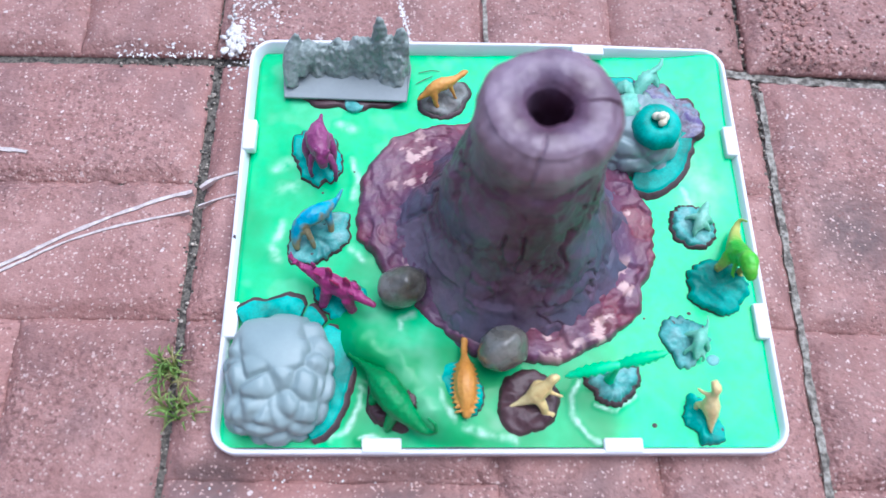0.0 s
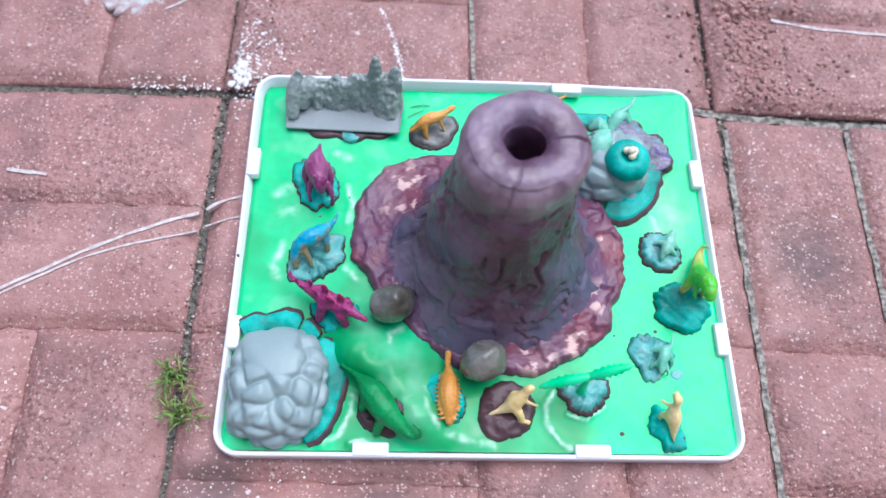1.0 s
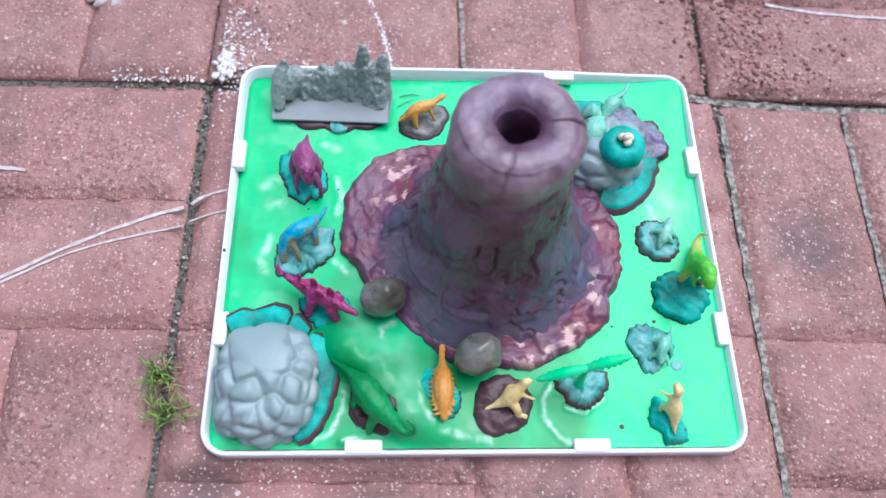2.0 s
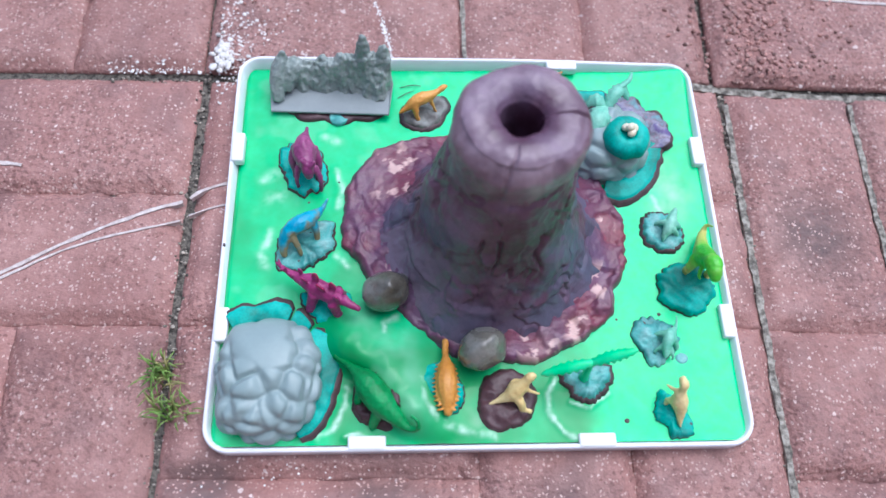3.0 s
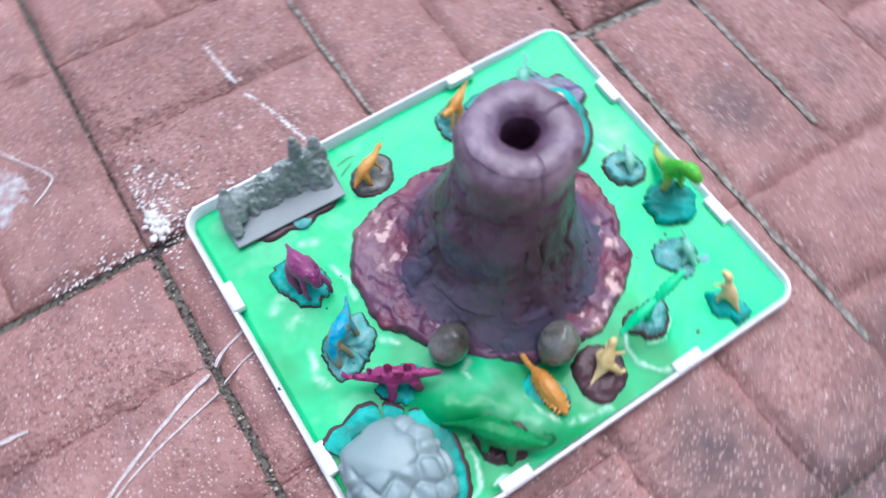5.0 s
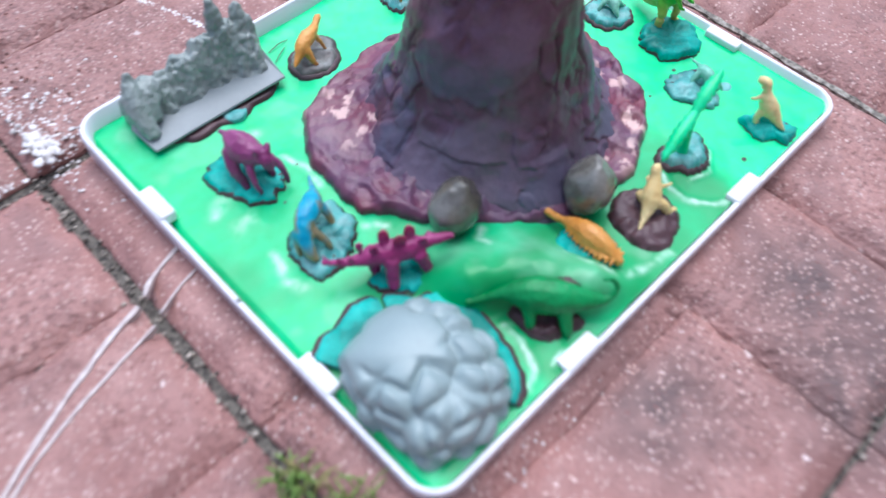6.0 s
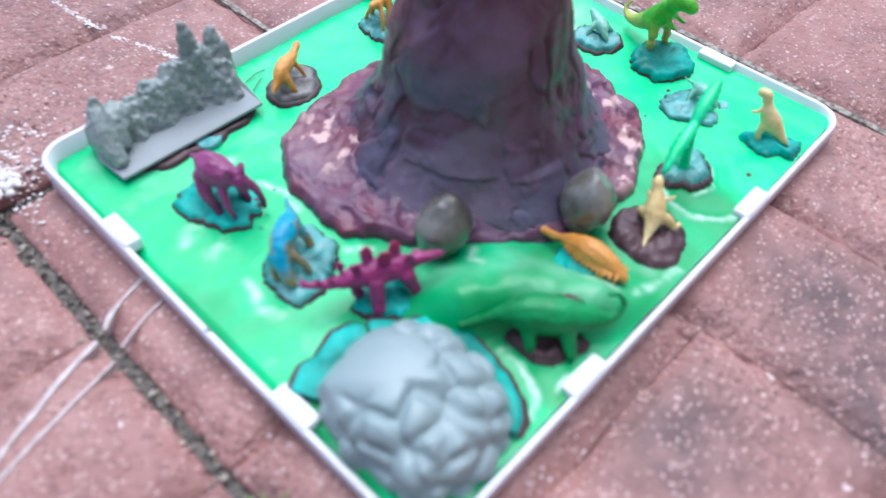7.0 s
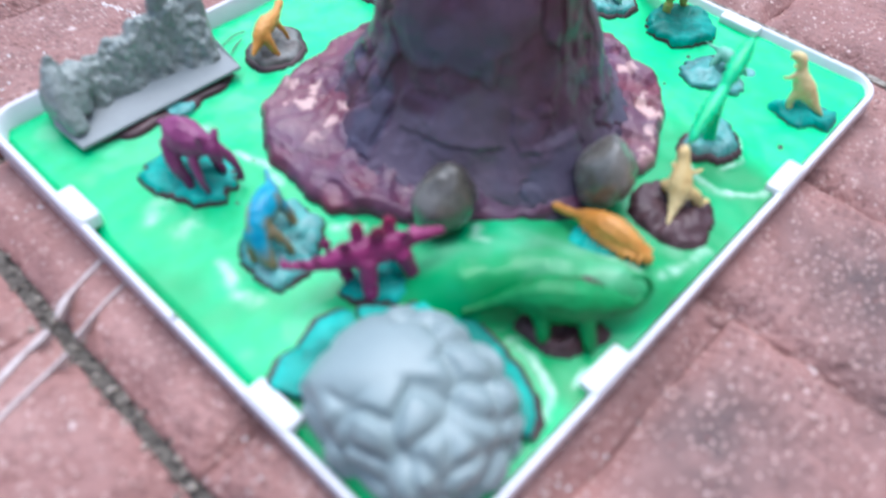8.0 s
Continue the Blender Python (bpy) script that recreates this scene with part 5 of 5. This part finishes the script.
for bx, by, lift, me in far:
    n0 = len(verts)
    verts += [(v.co.x + bx * U, v.co.y + by * U, v.co.z + lift * U) for v in me.vertices]
    faces += [tuple(n0 + i for i in p.vertices) for p in me.polygons]
me = bpy.data.meshes.new("outer_bricks")
me.from_pydata(verts, [], faces)
me.materials.append(PAVER)
me.polygons.foreach_set("use_smooth", [True] * len(me.polygons))
outer = new("outer_bricks", me)
outer.parent = pavement
outer["kind"] = "stuff"

# sand and grit in the open joints
bm = bmesh.new()
rng = random.Random(21)
for i in range(2200):
    along = rng.uniform(-3.2, 5.6)
    across = rng.gauss(0, 0.04)
    if rng.random() < 0.55:
        x, y = rng.choice((SX, SX, SX + SLAB, SX + SLAB, SX - SLAB)) + across, along
    else:
        x, y = along, rng.choice((SY, SY + SLAB, SY + SLAB, SY + 2 * SLAB)) + across
    if -2.02 < x < 2.02 and -0.02 < y < 3.36:
        continue
    r = rng.uniform(0.006, 0.02)
    bmesh.ops.create_icosphere(bm, subdivisions=1, radius=r, matrix=Matrix.Translation((x, y, -0.092 + rng.uniform(0, 0.022))) @ Matrix.Diagonal((1, rng.uniform(0.6, 1), 0.7, 1)))
tagged(part("joint_grit", bm, GRIT, smooth=False), "grey sand grains and grit in the paving joints", "grit", kind="stuff")

# bare aggregate where the skin of the slabs has worn off beside the joints
bm = bmesh.new()
for i in range(660):
    if i < 480:
        x, y = 2.46 + abs(rng.gauss(0, 0.42)), rng.uniform(3.3, 5.3)
    elif i < 600:
        x, y = -2.27 + abs(rng.gauss(0, 0.3)), rng.uniform(3.42, 5.0)
    else:
        x, y = 2.26 - abs(rng.gauss(0, 0.15)), rng.uniform(3.42, 5.0)
    r = rng.uniform(0.013, 0.034) * (1.0 if x > 0 else 0.55)
    spin = Matrix.Rotation(rng.uniform(0, 3), 4, "Z") @ Matrix.Diagonal((1, rng.uniform(0.6, 1), 0.7, 1))
    bmesh.ops.create_icosphere(bm, subdivisions=1, radius=r, matrix=Matrix.Translation((x, y, paving_height(x, y) + 0.006)) @ spin)
tagged(part("bare_aggregate", bm, PEBBLE, smooth=False), "reddish pebbles standing bare on the worn slab edges", "pebbles", kind="stuff")

# flakes of white paint near the crossing of the joints
bm = bmesh.new()
for i in range(554):
    if i >= 520:
        x, y = (-1.35 + rng.gauss(0, 0.35), -0.16 + rng.gauss(0, 0.07)) if i < 546 else (-2.14 + rng.gauss(0, 0.05), 0.85 + rng.gauss(0, 0.12))
        if y > -0.03 and x > -2.03:
            continue
    elif i < 430:
        x, y = -2.24 + abs(rng.gauss(0, 0.24)), 3.5 + rng.gauss(0.14, 0.3)
    else:
        x, y = rng.uniform(-3.2, -2.3), 3.36 + abs(rng.gauss(0, 0.06))
    if abs(x - SX) < 0.04 or (x > -2.03 and 0 < y < 3.37):
        continue
    r = rng.uniform(0.005, 0.017) * (1.7 if rng.random() < 0.08 else 1) * (0.65 if i >= 520 else 1)
    bmesh.ops.create_icosphere(bm, subdivisions=1, radius=r, matrix=Matrix.Translation((x, y, paving_height(x, y) + (0.0 if abs(y - 3.335) > 0.1 else -0.04))) @ Matrix.Rotation(rng.uniform(0, 3), 4, "Z") @ Matrix.Diagonal((1, rng.uniform(0.5, 1), 0.35, 1)))
tagged(part("paint_flakes", bm, WHITE_CHIP, smooth=False), "scattered white paint flakes on the red paving", "paint flakes", kind="stuff")
bm = bmesh.new()
for i in range(60):
    x, y, r = -2.19 + rng.gauss(0, 0.045), 3.54 + rng.gauss(0, 0.085), rng.uniform(0.012, 0.04)
    if i < 14:
        x, y, r = -2.21 + rng.gauss(0, 0.02), 3.6 + rng.gauss(0, 0.04), rng.uniform(0.03, 0.05)
    blob(bm, x, y, paving_height(x, y) - 0.002, r, r * rng.uniform(0.6, 1), rng.uniform(0.012, 0.024), turn=rng.uniform(0, 180), rough=0.5, segs=12, seed=i * 3.7)
tagged(part("paint_drips", bm, WHITE_CHIP), "thick blobs of dried white paint on the paving", "paint blobs", kind="stuff")


def mark(name, lines, mat, label, category, lift=0.011):
    """A thin line of chalk or paint lying on the bricks."""
    bm = bmesh.new()
    for line, width in lines:
        run = catmull(line, 14)
        cols = []
        for i, (x, y) in enumerate(run):
            a, b = run[max(0, i - 1)], run[min(len(run) - 1, i + 1)]
            way = Vector((b[0] - a[0], b[1] - a[1], 0)).normalized()
            side = Vector((-way.y, way.x, 0)) * width * 0.5 * (1 + 0.5 * wob(x, y, 0, 9))
            mid = Vector((x, y, paving_height(x, y))) + side * 0.5 * wob(x, y, 2, 5)
            cols.append((bm.verts.new(mid - side + Vector((0, 0, lift - 0.05))), bm.verts.new(mid - side + Vector((0, 0, lift))), bm.verts.new(mid + side + Vector((0, 0, lift))), bm.verts.new(mid + side + Vector((0, 0, lift - 0.05)))))
        for p, q in zip(cols, cols[1:]):
            for k in range(3):
                bm.faces.new((p[k], p[k + 1], q[k + 1], q[k]))
    bmesh.ops.recalc_face_normals(bm, faces=bm.faces)
    return tagged(part(name, bm, mat, smooth=False), label, category, "marks on the paving")


mark("chalk_line", [([(-5.6, 0.35), (-4.6, 0.92), (-3.73, 1.42), (-3.16, 1.74), (-2.7, 1.95), (-2.39, 2.06)], 0.028), ([(-2.325, 2.08), (-2.27, 2.13), (-2.15, 2.19), (-1.96, 2.25)], 0.024)], CHALK, "pale chalk line drawn across the paving", "chalk line")
mark("chalk_line", [([(-5.6, 0.3), (-4.6, 0.86), (-3.73, 1.37), (-3.15, 1.67), (-2.39, 1.88)], 0.017), ([(-2.32, 1.92), (-2.15, 1.99), (-1.96, 2.04)], 0.013)], CHALK, "thin second chalk line across the paving", "chalk line")
mark("joint_sand", [([(2.385, 3.1), (2.36, 2.4), (2.345, 1.7), (2.32, 0.9), (2.305, 0.1), (2.28, -0.6)], 0.055), ([(2.1, 3.29), (2.45, 3.25), (2.8, 3.22), (3.3, 3.18), (4.2, 3.15), (5.2, 3.12)], 0.075)],
     PALE_SAND, "pale dry sand lying in the joints between the slabs", "sand", -0.055)
mark("joint_sand", [([(3.54, 3.1), (3.52, 2.5), (3.5, 1.9), (3.48, 1.2)], 0.05)], PALE_SAND, "pale sand packed into a groove of the paving", "sand", -0.038)
mark("joint_sand", [([(0.0, 5.5), (-0.015, 4.6), (-0.005, 3.46)], 0.04)], PALE_SAND, "pale sand packed into a groove of the paving", "sand", -0.042)
bm = bmesh.new()
for line, count in (([(-1.0, 5.1), (-0.97, 4.75), (-0.94, 4.55)], 110), ([(-0.92, 4.36), (-0.81, 4.06), (-0.74, 3.8), (-0.67, 3.5)], 190)):
    run = catmull(line, 20)
    for i in range(count):
        x, y = run[int(rng.random() ** 0.9 * (len(run) - 1))]
        x, y = x + rng.gauss(0, 0.011), y + rng.gauss(0, 0.012)
        r = rng.uniform(0.004, 0.013)
        bmesh.ops.create_icosphere(bm, subdivisions=1, radius=r, matrix=Matrix.Translation((x, y, paving_height(x, y))) @ Matrix.Diagonal((0.8, 1.3, 0.4, 1)))
tagged(part("paint_spatter", bm, WHITE_CHIP, smooth=False), "broken line of white paint spatter on the paving", "paint spatter", kind="stuff")
mark("chalk_line", [([(-3.3, 5.35), (-3.05, 4.9), (-2.81, 4.53), (-2.83, 4.41), (-3.02, 4.28)], 0.018)], CHALK, "faint curved chalk scratch on the paving", "chalk line")
mark("chalk_line", [([(3.0, 4.36), (3.11, 4.33), (3.49, 4.26), (4.18, 4.21), (4.8, 4.2)], 0.03)], CHALK, "long pale scratch across the worn paving", "chalk line")
mark("chalk_line", [([(-4.1, 2.44), (-3.9, 2.42), (-3.75, 2.4)], 0.03)], CHALK, "short pale scuff on the paving", "chalk line")
for pts, c in (([(-3.9, 5.0), (-3.5, 4.98), (-3.44, 4.7), (-3.5, 4.3), (-3.7, 4.35), (-3.95, 4.55)], (-3.68, 4.66)), ([(-3.38, 4.85), (-3.07, 4.74), (-3.17, 4.32), (-3.36, 4.2)], (-3.26, 4.55))):
    bm = pat(pts, *c, paving_height(*c) - 0.006, 0.009, rough=0.008, lumps=14, ragged=0.28, edge=0.01, around=120, rings=16)
    tagged(part("paint_smear", bm, SMEAR), "dried grey-white paint smear on the red paving", "paint smear", "marks on the paving")

# dark spots lying on the slime
for x, y, r in ((1.545, 0.665, 0.055), (1.07, 0.2, 0.022), (1.42, 1.02, 0.018), (1.08, 0.98, 0.012), (-1.34, 2.0, 0.012), (-1.1, 2.18, 0.01)):
    bm = pat([(x + r * math.cos(a), y + r * 0.85 * math.sin(a)) for a in (0, 1, 2, 3, 4, 5)], x, y, slime_height(x, y) - 0.003, 0.008, edge=0.01, rough=0.002, around=24, rings=4)
    tagged(part("clay_crumb", bm, TEAL_GREY if r > 0.05 else DARK_CLAY), "small dull crumb of clay on the slime", "clay crumb", "crumbs on the slime")

# torn scraps of brown clay on the slimed figure
for x, y, turn in ((-0.77, 0.505, 40), (-0.625, 0.345, -60)):
    bm = bmesh.new()
    blob(bm, x, y, slime_height(x, y) + 0.004, 0.06, 0.024, 0.02, turn=turn, rough=0.9, segs=16, seed=x * 5)
    tagged(part("clay_scrap", bm, BROWN_CLAY), "torn brown clay scrap stuck on the slimed dinosaur", "clay scrap", "crumbs on the slime")

# twigs lying on the slime
for run in ([(-0.62, 3.02, 0.11, 0.003), (-0.55, 3.06, 0.118, 0.004), (-0.48, 3.1, 0.11, 0.0025)], [(-0.6, 3.13, 0.11, 0.003), (-0.5, 3.15, 0.118, 0.0035), (-0.42, 3.15, 0.11, 0.0025)]):
    bm = bmesh.new()
    tube(bm, run, 6, 4)
    tagged(part("twig", bm, DARK_CLAY), "thin dark twig lying on the green slime", "twig", "twigs on the slime")
bm = bmesh.new()
blob(bm, -1.975, 1.6, RIM + 0.004, 0.011, 0.017, 0.009, rough=0.5, segs=10)
tagged(part("clay_crumb", bm, DARK_CLAY), "black clay crumb stuck on the white rim", "clay crumb", "crumbs on the slime")

# grass in the joint
tuft = thing("grass_tuft", -2.33, 0.45, -0.05, "small green and straw grass tuft growing in the paving joint", "grass")
rng = random.Random(5)
bm = bmesh.new()
for i in range(96):
    upper = i < 46
    bx, by = (-2.38 + rng.gauss(0, 0.035), 0.6 + rng.gauss(0, 0.05)) if upper else (-2.26 + rng.gauss(0, 0.07), 0.33 + rng.gauss(0, 0.05))
    a = rng.uniform(0, 2 * math.pi)
    reach, h = rng.uniform(0.04, 0.2), rng.uniform(0.02, 0.11)
    leaf(bm, [(bx, by, -0.08), (bx + 0.45 * reach * math.cos(a), by + 0.45 * reach * math.sin(a), h), (bx + reach * math.cos(a), by + reach * math.sin(a), h * 0.7)], rng.uniform(0.004, 0.01), 0, 0.001)
part("grass", bm, GRASS, tuft)["kind"] = "stuff"
